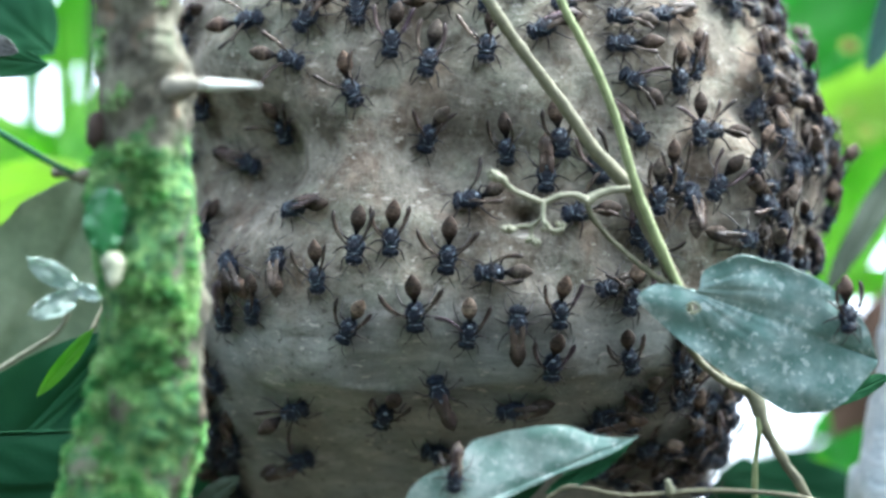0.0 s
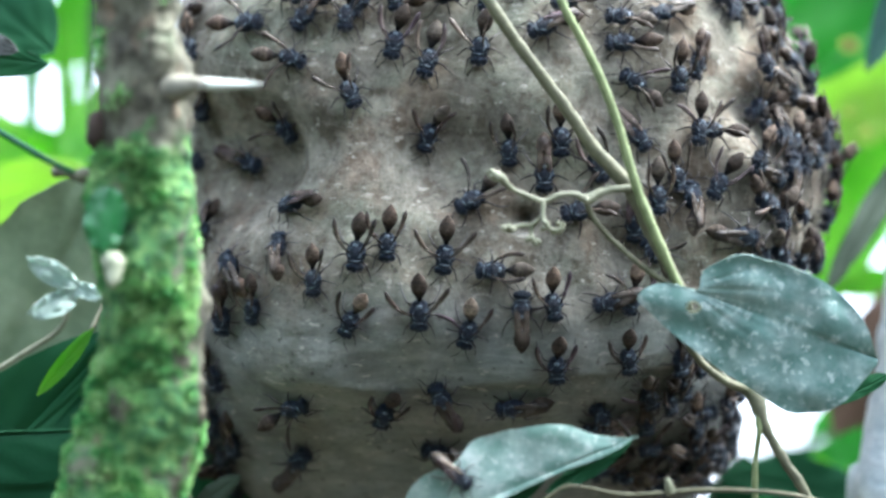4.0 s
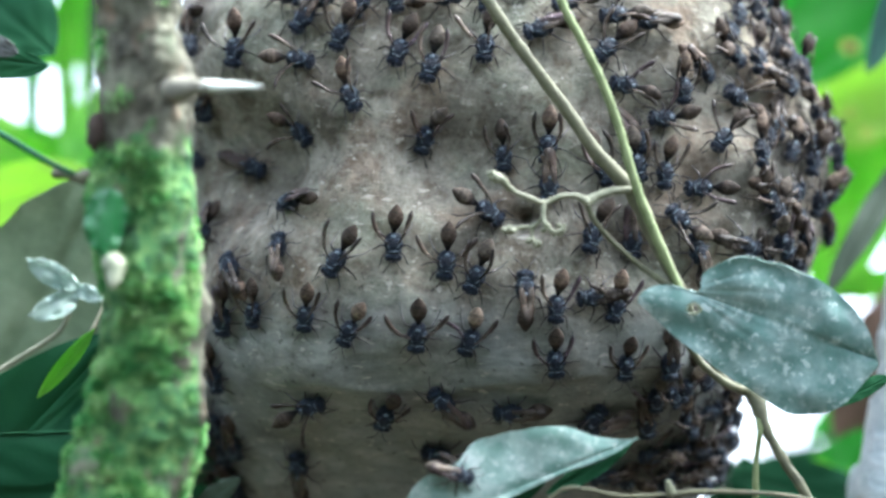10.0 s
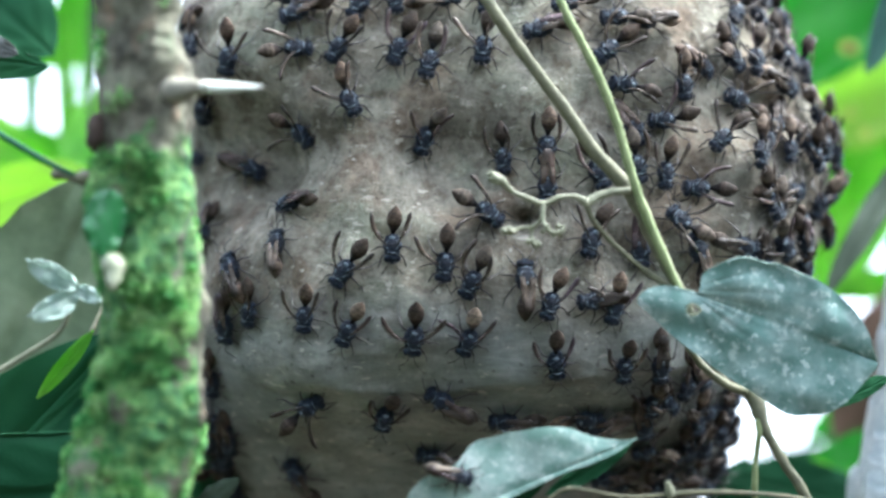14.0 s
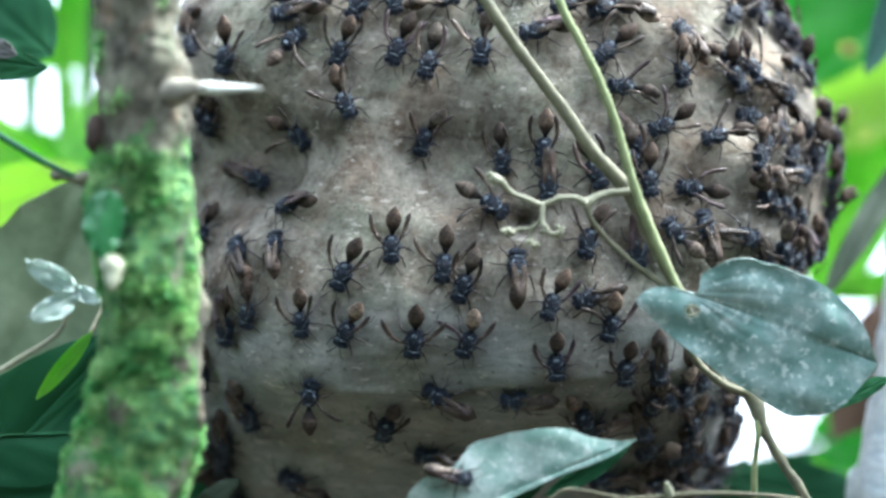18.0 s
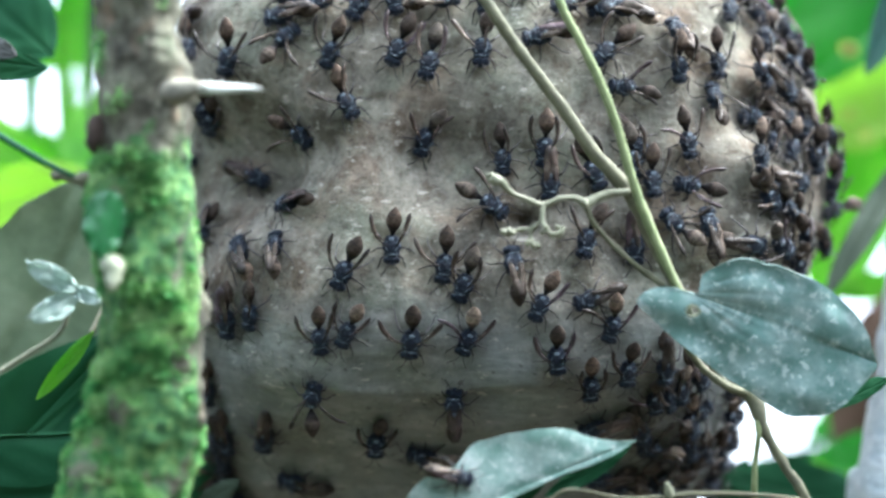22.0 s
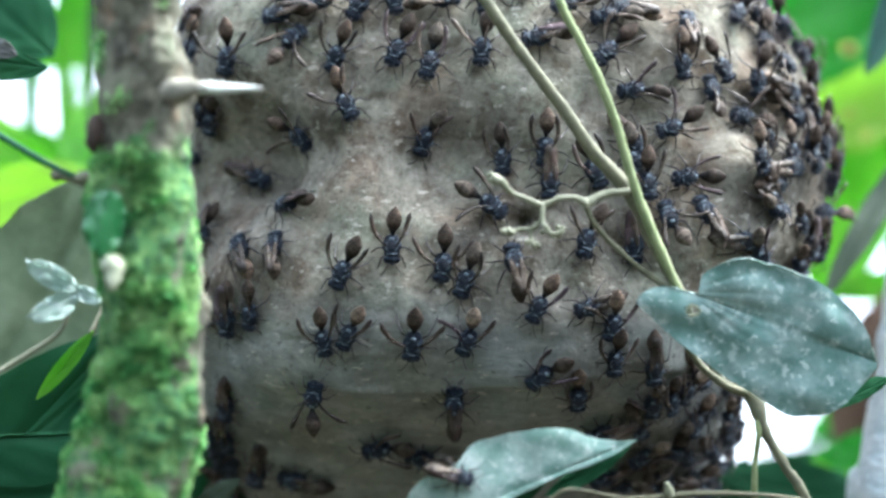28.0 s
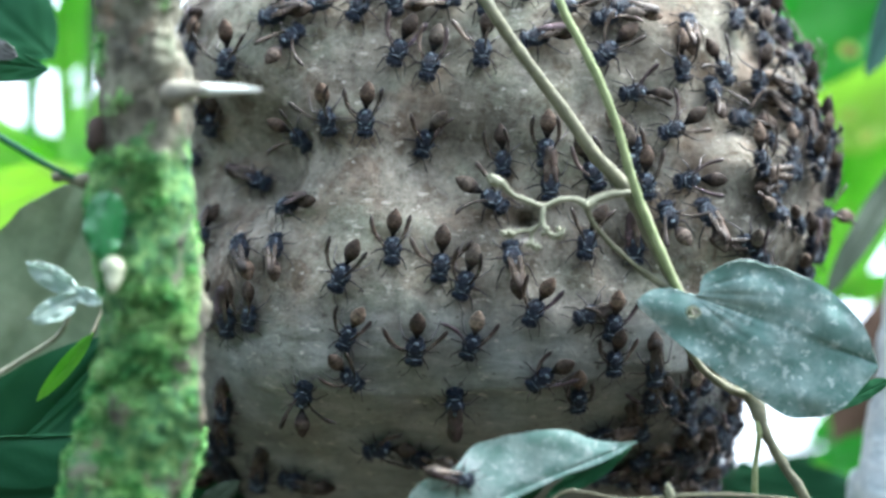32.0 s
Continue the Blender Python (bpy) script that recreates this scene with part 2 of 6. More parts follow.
def moss_material():
    m, nt, b = nodes("moss")
    geo = nt.nodes.new("ShaderNodeNewGeometry")
    col = ramp(nt, noise_node(nt, 75, 5, 0.65, (0.7, 0.7, 1.5)), [(0.30, (0.03, 0.18, 0.055)), (0.42, (0.09, 0.32, 0.085)), (0.54, (0.25, 0.47, 0.165)), (0.68, (0.41, 0.59, 0.27))])
    vary = ramp(nt, geo.outputs["Random Per Island"], [(0.0, (0.8, 0.84, 0.83)), (0.6, (1, 1, 1)), (1.0, (1.15, 1.13, 1.08))])
    col = mixc(nt, 1.0, col, vary, "MULTIPLY")
    nt.links.new(col, b.inputs["Base Color"])
    b.inputs["Roughness"].default_value = 0.8
    tr = nt.nodes.new("ShaderNodeBsdfTranslucent")
    nt.links.new(col, tr.inputs[0])
    mx = nt.nodes.new("ShaderNodeMixShader")
    mx.inputs[0].default_value = 0.35
    nt.links.new(b.outputs[0], mx.inputs[1])
    nt.links.new(tr.outputs[0], mx.inputs[2])
    nt.links.new(mx.outputs[0], nt.nodes["Material Output"].inputs[0])
    return m


PAPER = paper_material()
BARK = bark_material()
MOSS = moss_material()
WAXY = leaf_material("waxy_leaf", (0.085, 0.175, 0.150), (0.140, 0.250, 0.220), (0.215, 0.33, 0.30), 0.45, 0.10, 0.85, (0.48, 0.57, 0.54), scale=38)
PALELEAF = leaf_material("pale_leaf", (0.135, 0.235, 0.195), (0.18, 0.295, 0.250), (0.25, 0.36, 0.315), 0.42, 0.10, 0.5, (0.6, 0.66, 0.62), scale=40)
LIME = leaf_material("lime_leaf", (0.05, 0.24, 0.010), (0.14, 0.42, 0.02), (0.32, 0.60, 0.08), 0.5, 0.6, scale=22, glow=(0.22, 0.54, 0.025))
YELLOW = leaf_material("yellow_green_leaf", (0.26, 0.46, 0.05), (0.39, 0.60, 0.10), (0.54, 0.70, 0.21), 0.5, 0.62, scale=12, glow=(0.45, 0.68, 0.16))
GREEN = leaf_material("green_leaf", (0.025, 0.16, 0.02), (0.04, 0.25, 0.025), (0.08, 0.35, 0.04), 0.45, 0.45, scale=10, glow=(0.08, 0.60, 0.02))
# a deep green of its own, lowered further to carry shade in the colour
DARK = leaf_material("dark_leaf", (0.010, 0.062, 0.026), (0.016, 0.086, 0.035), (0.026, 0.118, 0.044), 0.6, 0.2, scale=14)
MOSSLEAF = leaf_material("mossy_leaf", (0.010, 0.070, 0.02), (0.018, 0.125, 0.032), (0.06, 0.24, 0.08), 0.3, 0.1, scale=55)
# for the unseen leaf ring added to block low sky light
SCREENLEAF = leaf_material("screen_foliage", (0.008, 0.035, 0.012), (0.015, 0.06, 0.022), (0.03, 0.09, 0.03), 0.6, 0.0, scale=6)
SLATE = leaf_material("slate_leaf", (0.030, 0.046, 0.032), (0.050, 0.072, 0.050), (0.080, 0.104, 0.076), 0.65, 0.08, scale=18)
DULL = leaf_material("dull_leaf", (0.10, 0.135, 0.078), (0.215, 0.285, 0.175), (0.36, 0.43, 0.29), 0.6, 0.15, scale=34)
BROWNLEAF = leaf_material("brown_leaf", (0.07, 0.045, 0.03), (0.13, 0.085, 0.06), (0.19, 0.13, 0.10), 0.7, 0.2, scale=30)
LOWSTEM = simple_material("low_vine_stem", (0.046, 0.050, 0.028), (0.112, 0.115, 0.064), 0.75, 200)
VINE = simple_material("vine_stem", (0.060, 0.062, 0.033), (0.125, 0.125, 0.070), 0.7, 260)
GREENVINE = simple_material("green_vine", (0.110, 0.145, 0.055), (0.195, 0.235, 0.105), 0.75, 200)
TENDRIL = simple_material("tendril", (0.13, 0.14, 0.085), (0.24, 0.245, 0.165), 0.6, 300)
TWIG = simple_material("brown_twig", (0.14, 0.12, 0.09), (0.27, 0.24, 0.18), 0.8, 200, 0.6, 0.001)
PALEBARK = simple_material("pale_bark", (0.48, 0.58, 0.63), (0.92, 0.95, 0.97), 0.8, 110, 0.8, 0.004)
GREYBARK = simple_material("grey_bark", (0.13, 0.125, 0.095), (0.30, 0.285, 0.225), 0.9, 130, 0.9, 0.002)
THORN = simple_material("thorn", (0.62, 0.68, 0.62), (0.82, 0.86, 0.80), 0.45, 150)
PALEBUD = simple_material("bud", (0.20, 0.23, 0.14), (0.34, 0.36, 0.25), 0.6, 200)
WHITELEAF = leaf_material("pale_seedling", (0.25, 0.35, 0.31), (0.36, 0.48, 0.43), (0.54, 0.64, 0.60), 0.5, 0.35, scale=130)
SHELL = shell_material()
LEG = simple_material("wasp_leg", (0.012, 0.010, 0.011), (0.03, 0.022, 0.02), 0.4, 900)
SPOT = simple_material("wasp_scutellum", (0.012, 0.02, 0.032), (0.22, 0.28, 0.33), 0.5, 800)
WING = wing_material()
GASTER = gaster_material()
SOIL = simple_material("forest_floor", (0.014, 0.012, 0.008), (0.04, 0.032, 0.02), 0.95, 14, 1.0, 0.02)
TEAL = leaf_material("teal_leaf", (0.012, 0.06, 0.045), (0.018, 0.085, 0.062), (0.03, 0.11, 0.08), 0.4, 0.15, scale=14)
SPOTBROWN = simple_material("leaf_spot", (0.05, 0.035, 0.015), (0.10, 0.07, 0.03), 0.8)
SPOTHALO = simple_material("leaf_halo", (0.30, 0.42, 0.05), (0.40, 0.52, 0.08), 0.7)
LICHEN = simple_material("lichen_leaf", (0.03, 0.035, 0.032), (0.15, 0.16, 0.15), 0.8, 120)
HOLE = simple_material("nest_inside", (0.03, 0.02, 0.014), (0.06, 0.04, 0.028), 0.9, 200)


# ---- building helpers ----
def part(name, bm, material, parent=None, label="", smooth=True):
    """One bmesh as one mesh object, under parent."""
    if isinstance(bm, bpy.types.Mesh):
        me = bm
    else:
        me = bpy.data.meshes.new(name)
        bm.to_mesh(me)
        bm.free()
    if smooth:
        me.shade_smooth()
    if material and not me.materials:
        me.materials.append(material)
    ob = new(name, me)
    if parent:
        ob.parent = parent
    if label:
        ob["label"] = label
    return ob


def grid_mesh(name, rows, closed=False):
    """A mesh from a table of places, row by row."""
    r = np.asarray(rows, float)
    n, k = r.shape[:2]
    faces = []
    for i in range(n - 1):
        for j in range(k if closed else k - 1):
            a, b = i * k + j, i * k + (j + 1) % k
            faces.append((a, b, b + k, a + k))
    me = bpy.data.meshes.new(name)
    me.from_pydata(r.reshape(-1, 3).tolist(), [], faces)
    return me


def smooth_line(pts, steps):
    """Points of a Catmull-Rom line with the same number of values each."""
    p = np.asarray(pts, float)
    p = np.vstack([2 * p[0] - p[1], p, 2 * p[-1] - p[-2]])
    out = []
    for i in range(1, len(p) - 2):
        for s in range(steps):
            t = s / steps
            out.append(0.5 * (2 * p[i] + (p[i + 1] - p[i - 1]) * t + (2 * p[i - 1] - 5 * p[i] + 4 * p[i + 1] - p[i + 2]) * t * t
                              + (3 * p[i] - p[i - 1] - 3 * p[i + 1] + p[i + 2]) * t ** 3))
    out.append(p[-2])
    return np.array(out)


def tube_mesh(name, pts, sides=8, steps=6, rough=0.0, rscale=80.0):
    """A round stem through rows of (place x, y, z, radius), its ends closed to a point."""
    line = smooth_line(pts, steps)
    rows = []
    prev = Vector((0.31, 0.83, 0.2))
    for i, (x, y, z, r) in enumerate(line):
        a, b = line[max(i - 1, 0)], line[min(i + 1, len(line) - 1)]
        d = Vector(b[:3] - a[:3]).normalized()
        s = (prev - d * prev.dot(d)).normalized()
        prev = s
        u = d.cross(s)
        ring = []
        for k in range(sides):
            w = 2 * math.pi * k / sides
            q = Vector((x, y, z)) + (s * math.cos(w) + u * math.sin(w)) * r
            if rough:
                q += (s * math.cos(w) + u * math.sin(w)) * noise.fractal(q * rscale, 0.8, 2.0, 4) * rough
            ring.append(q)
        rows.append(ring)
    c0, c1 = Vector(line[0][:3]), Vector(line[-1][:3])
    rows = [[c0] * sides] + rows + [[c1] * sides]
    return grid_mesh(name, [[tuple(v) for v in r] for r in rows], True)


def stem(pts):
    """Grid rows (gx, gy, depth, radius in grid squares) as world rows for tube_mesh."""
    return [(*at(x, y, d), r * UNIT * (DIST + d) / DIST) for x, y, d, r in pts]


def bez(p, t):
    a, b, c, d = (np.array(q, float) for q in p)
    return a * (1 - t) ** 3 + 3 * b * t * (1 - t) ** 2 + 3 * c * t * t * (1 - t) + d * t ** 3


def leaf(plant, base, tip, left, right, material, label, cup=0.0, bend=0.0, wave=0.0, lean=(0, 0), hole=None,
         rib=2.0, rib_material=None, n=40, m=14, stalk=None, veins=0.006, fan=(), rims=None):
    """A leaf of a plant from base to tip (gx, gy, depth). left, right: two handles (along, out) of each edge, in leaf lengths.
    lean: how far each side tips away per unit out. cup lifts the edges, bend bows the blade, wave ripples its rim.
    rims: the two rims as grid places instead of handles. stalk: the grid place on the plant's stem from which its stalk comes."""
    b, t = at(*base), at(*tip)
    along = t - b
    length = along.length
    ax = along.normalized()
    front = -(PLAN.to_3x3() @ Vector((0, 1, 0)))
    ay = front.cross(ax).normalized()
    az = ax.cross(ay).normalized()
    seed = Vector((base[0] * 0.013, base[1] * 0.017, 3.1))
    if rims:
        u = np.array((tip[0] - base[0], base[1] - tip[1]), float)
        span = u.dot(u)
        rims = [smooth_line([(0, 0)] + [((gx - base[0]) * u[0] / span + (base[1] - gy) * u[1] / span, abs((base[1] - gy) * u[0] - (gx - base[0]) * u[1]) / span) for gx, gy in r] + [(1, 0)], 12) for r in rims]
    rows = []
    for i in range(n + 1):
        s = i / n
        row = []
        for j in range(-m, m + 1):
            f = abs(j) / m
            if not rims:
                e = bez(((0, 0), *(left if j >= 0 else right), (1, 0)), s)
            else:
                line = rims[0 if j >= 0 else 1]
                q = s * (len(line) - 1)
                e = line[int(q)] + (line[min(int(q) + 1, len(line) - 1)] - line[int(q)]) * (q - int(q))
            x = (1 - f) * s + f * e[0]
            y = f * e[1]
            z = cup * f * f * abs(e[1]) + bend * 4 * s * (1 - s) - (lean[0] if j >= 0 else lean[1]) * y
            z += wave * f * f * noise.noise(seed + Vector((x * 5, (y if j >= 0 else -y) * 6, 0))) + (0.028 if fan else 0.012) * noise.noise(seed + Vector((x * 4, (y if j >= 0 else -y) * 6, 5)))
            z -= 0.012 * math.exp(-(f * 9) ** 2)
            z += veins * math.sin((s * 0.9 + f * 0.35) * 30) * f * (1 - f) * 2
            turn, reach = math.atan2(y if j >= 0 else -y, x + 0.02), math.hypot(x, y)
            for k in fan:
                z -= 0.006 * min(1.0, reach * 6) * max(0.0, 1 - reach * 0.9) * math.exp(-((turn - k * (1 - 0.35 * reach)) / 0.055) ** 2)
            if f == 1:
                y *= 1 + 0.05 * noise.noise(seed + Vector((s * 16, j, 9)))
            row.append(tuple(b + (ax * x + ay * (y if j >= 0 else -y) + az * z) * length))
        rows.append(row)
    me = grid_mesh("leaf", rows)
    if hole:
        bm = bmesh.new()
        bm.from_mesh(me)
        c = at(hole[0], hole[1], hole[2])
        out = [f for f in bm.faces if ((f.calc_center_median() - c) - front * (f.calc_center_median() - c).dot(front)).length < hole[3] * UNIT]
        bmesh.ops.delete(bm, geom=out, context="FACES")
        bm.to_mesh(me)
        bm.free()
    bl = part("leaf", me, material, plant, label)
    sol = bl.modifiers.new("thick", "SOLIDIFY")
    sol.thickness = 0.00035
    rim = bl.modifiers.new("sharp rim", "EDGE_SPLIT")
    rim.split_angle = radians(50)
    mid = [(*rows[i][m], (rib * (1 - 0.75 * i / n)) * UNIT) for i in range(0, n + 1, 5)]
    part("midrib", tube_mesh("midrib", mid, 6, 3), rib_material or material, bl)
    if stalk:
        s = at(*stalk)
        w = (b + s) / 2 + Vector((0, 0, 0.012))
        part("stalk", tube_mesh("stalk", [(*s, 0.0016), (*w, 0.0013), (*(b + ax * 0.002), 0.001)], 8, 6), VINE, plant)
    return bl


# ---- ground ----
def ground():
    rows = []
    k = np.concatenate([np.linspace(-6, 6, 61), [12, 40, 150, 600, 2000]])
    k = np.concatenate([-k[:60:-1], k])
    for y in k:
        rows.append([(x, y, 0.06 * noise.noise(Vector((x * 0.7, y * 0.7, 0))) - 0.05 if abs(x) < 7 and abs(y) < 7 else -0.05) for x in k])
    g = part("ground", grid_mesh("ground", rows), SOIL)
    tagged(g, "dark leaf-litter forest floor", "ground", kind="structure")


ground()


def forest():
    """An added ring of dark leaves, out of view, that blocks low sky light and so darkens the nest's underside; left
    open where the view goes out to the sky.
    """
    rng = random.Random(21)
    verts, faces = [], []
    for _ in range(15000):
        a = radians(118 + 304 * rng.random())
        z = -0.05 + 3.3 * rng.random()
        c, s = math.cos(a), math.sin(a)
        edge = 0.8 * noise.noise(Vector((c * 1.7, s * 1.7, z * 0.9))) + 0.4 * noise.noise(Vector((c * 6, s * 6, z * 3)))
        if z > 2.9 + 0.5 * noise.noise(Vector((c * 4, s * 4, 7))):
            continue
        r = 3.5 + edge + 0.5 * rng.random() ** 2
        o = Vector((r * c, -1.0 + r * s, z))
        d = Vector((rng.uniform(-1, 1), rng.uniform(-1, 1), rng.uniform(-1.2, 0.4))).normalized()
        w = d.cross(Vector((c, s, 0.3)) + Vector((rng.uniform(-.6, .6), rng.uniform(-.6, .6), rng.uniform(-.6, .6)))).normalized()
        n = w.cross(d)
        size = rng.uniform(0.16, 0.36)
        k = len(verts)
        verts += [tuple(o), tuple(o + (d * 0.35 + w * 0.24 + n * 0.05) * size), tuple(o + (d * 0.7 + w * 0.17) * size), tuple(o + d * size - n * 0.08 * size),
                  tuple(o + (d * 0.7 - w * 0.17) * size), tuple(o + (d * 0.35 - w * 0.24 + n * 0.05) * size), tuple(o + d * 0.5 * size - n * 0.04 * size)]
        faces += [(k, k + 1, k + 6), (k + 1, k + 2, k + 6), (k + 2, k + 3, k + 6), (k + 3, k + 4, k + 6), (k + 4, k + 5, k + 6), (k + 5, k, k + 6)]
    me = bpy.data.meshes.new("forest")
    me.from_pydata(verts, [], faces)
    tagged(part("forest_backdrop", me, SCREENLEAF), "unseen ring of dark green leaves added to block low sky light", "forest", kind="structure")


forest()


# ---- the nest ----
def table(v, pairs):
    return float(np.interp(v, [p[0] for p in pairs], [p[1] for p in pairs]))


RIGHT = [(-260, 900), (-235, 1020), (-180, 1130), (-100, 1245), (0, 1340), (60, 1386), (130, 1420), (210, 1450), (290, 1464), (380, 1458),
         (460, 1434), (550, 1392), (640, 1350), (700, 1304), (790, 1276), (870, 1252), (960, 1180), (1050, 1070), (1110, 960), (1140, 850)]
LEFT = [(-260, 900), (-235, 720), (-180, 550), (-100, 405), (0, 325), (130, 300), (300, 300), (500, 318), (640, 326), (720, 352), (800, 394),
        (870, 430), (960, 505), (1050, 620), (1110, 740), (1140, 850)]
BULGE = [(-260, 0.0), (-235, 0.030), (-180, 0.056), (-100, 0.076), (0, 0.0900), (100, 0.0975), (200, 0.1030), (300, 0.1080), (400, 0.1132), (480, 0.1168),
         (540, 0.1190), (580, 0.1192), (630, 0.1163), (680, 0.1090), (730, 0.0970), (800, 0.076), (880, 0.055), (960, 0.035), (1050, 0.019), (1110, 0.009), (1140, 0.0)]
# hollows and swellings of the envelope: gx, gy, spread, height in metres
LUMPS = [(425, 285, 105, -0.029), (780, 288, 85, -0.013), (850, 250, 60, -0.004), (660, 330, 60, 0.003), (665, 520, 140, 0.0060), (930, 392, 20, -0.014), (560, 170, 90, 0.004), (920, 160, 120, 0.005),
         (700, 610, 120, -0.003), (1220, 330, 60, -0.004), (1110, 430, 60, -0.005), (1180, 110, 70, 0.004), (1290, 280, 45, 0.005), (1350, 200, 40, -0.005),
         (1380, 420, 45, 0.005), (460, 420, 60, 0.003), (1250, 620, 60, -0.006), (560, 660, 50, 0.003)]
DEEP = 0.116


def nest_rows(n=300, k=420):
    vs = np.concatenate([np.linspace(-260, -180, 24)[:-1], np.linspace(-180, 1050, n), np.linspace(1050, 1140, 24)[1:]])
    smooth = lambda pairs, v: sum(table(v + d, pairs) for d in (-24, -12, 0, 12, 24)) / 5 if -230 < v < 1100 else table(v, pairs)
    rows = []
    for v in vs:
        lo, hi, deep = smooth(LEFT, v), smooth(RIGHT, v), smooth(BULGE, v)
        row = []
        for j in range(k):
            w = 2 * math.pi * j / k
            c, s = math.cos(w), math.sin(w)
            ex = 2 / 2.9
            gx = (lo + hi) / 2 + (hi - lo) / 2 * math.copysign(abs(c) ** ex, c)
            y = -deep * math.copysign(abs(s) ** ex, s) * (1.0 if s > 0 else 0.8)
            push = 0.0
            if s > -0.1:
                for lx, ly, r, h in LUMPS:
                    q = ((gx - lx) ** 2 + (v - ly) ** 2) / (r * r)
                    if q < 7:
                        push += h * math.exp(-q)
            k2 = UNIT * (DIST + DEEP + y) / DIST
            p = Vector(((gx - 784) * k2, DEEP + y, (441 - v) * k2))
            out = Vector((c, -s, 0.0))
            rr = min(1.0, deep / 0.03)
            amount = push + rr * (0.0040 * noise.noise(p * 22) + 0.0030 * noise.noise(p * 50 + Vector((3, 1, 7))))
            lip = 692 + 9 * math.sin(gx * 0.011) + 12 * noise.noise(Vector((gx * 0.011, 3, 1))) + 5 * noise.noise(Vector((gx * 0.06, 5, 1))) - 55 * max(0.0, (470 - gx) / 100) - 0.00045 * max(0.0, gx - 900) ** 2
            if s > 0:
                amount += rr * s * max(0.0, 0.6 + noise.noise(Vector((gx * 0.009, 8, 2)))) * (0.0040 * math.exp(min(0.0, (v - lip) / 30)) / (1 + math.exp(min(60.0, (v - lip) / 2.2))))
            amount += rr * (0.0004 if v > 560 else 0.0002) * noise.noise(Vector((p.x * 70, p.y * 70, p.z * 260)))
            row.append(tuple(p + out * amount + Vector((0, DIST, 0))))
        rows.append(row)
    return rows


NEST_ROWS = nest_rows()
nest_mesh = grid_mesh("envelope", NEST_ROWS, True)
nest = new("wasp_nest")
tagged(nest, "bulging grey-brown paper wasp nest beside a mossy trunk", "wasp nest")
envelope = part("envelope", nest_mesh, PAPER, nest)
nest.matrix_world = PLAN
TREE = BVHTree.FromPolygons([v.co.copy() for v in nest_mesh.vertices], [tuple(p.vertices) for p in nest_mesh.polygons])


def on_nest(gx, gy, heading, lift=0.0):
    """The pose of a wasp on the nest's skin at a grid place; heading in degrees, 0 to the right, 90 up."""
    way = local(gx, gy, 0.0).normalized()
    hit, normal, _, _ = TREE.ray_cast(Vector((0, 0, 0)), way)
    if hit is None:
        hit, normal, _, _ = TREE.find_nearest(local(gx, gy, 0.06))
    near = [TREE.ray_cast(Vector((0, 0, 0)), local(gx + a, gy + b, 0).normalized()) for a, b in ((22, 0), (-22, 0), (0, 22), (0, -22))]
    for q in near:
        if q[0] is not None:
            normal = normal + q[1] * (1.0 if q[1].dot(normal) > 0 else -1.0)
    normal.normalize()
    if normal.dot(hit - local(880, 430, DEEP)) < 0:
        normal = -normal
    if normal.z < -0.1:
        normal = (normal + Vector((0, -0.9, 0)) * min(1.0, -2 * normal.z)).normalized()
    h = radians(heading)
    rise = -(math.cos(h) * normal.x + math.sin(h) * normal.z) / min(-0.25, normal.y)
    fwd = Vector((math.cos(h), max(-1.1, min(1.1, rise)), math.sin(h)))
    fwd = (fwd - normal * fwd.dot(normal)).normalized()
    right = fwd.cross(normal).normalized()
    m = Matrix((right, fwd, normal)).transposed().to_4x4()
    m.translation = hit + normal * lift
    return PLAN @ m


def pit():
    """The dark way into the nest, a shallow cup behind the vine's tendril."""
    rows = []
    m = on_nest(932, 394, -90)
    for i in range(7):
        f = i / 6
        rows.append([tuple(m @ Vector((math.cos(a) * 0.0052 * f * (1 + 0.15 * math.sin(3 * a)), math.sin(a) * 0.0066 * f, 0.0016 * f * f - 0.0004)))
                     for a in np.linspace(0, 2 * math.pi, 20, endpoint=False)])
    ob = part("entrance", grid_mesh("entrance", rows, True), HOLE)
    ob.parent = nest
    ob.matrix_parent_inverse = PLAN.inverted()


pit()


# ---- the mossy trunk ----
TRUNK = [(258, -420, -0.085, 74), (262, -150, -0.085, 78), (253, 0, -0.085, 80), (252, 120, -0.085, 79), (256, 250, -0.085, 80), (259, 380, -0.085, 88),
         (267, 520, -0.085, 92), (266, 640, -0.085, 93), (260, 730, -0.085, 94), (246, 800, -0.085, 97), (212, 882, -0.085, 106), (180, 1000, -0.085, 112),
         (60, 1400, -0.083, 130)]


# bare places in the moss: gx, gy, half width, half height
GAPS = [(315, 300, 42, 110), (258, 225, 60, 40), (285, 395, 30, 28), (225, 330, 16, 14), (185, 560, 34, 44), (215, 762, 52, 20), (300, 800, 40, 60), (240, 590, 30, 10), (290, 465, 26, 22), (190, 690, 16, 30), (255, 690, 36, 9), (250, 640, 12, 22)]


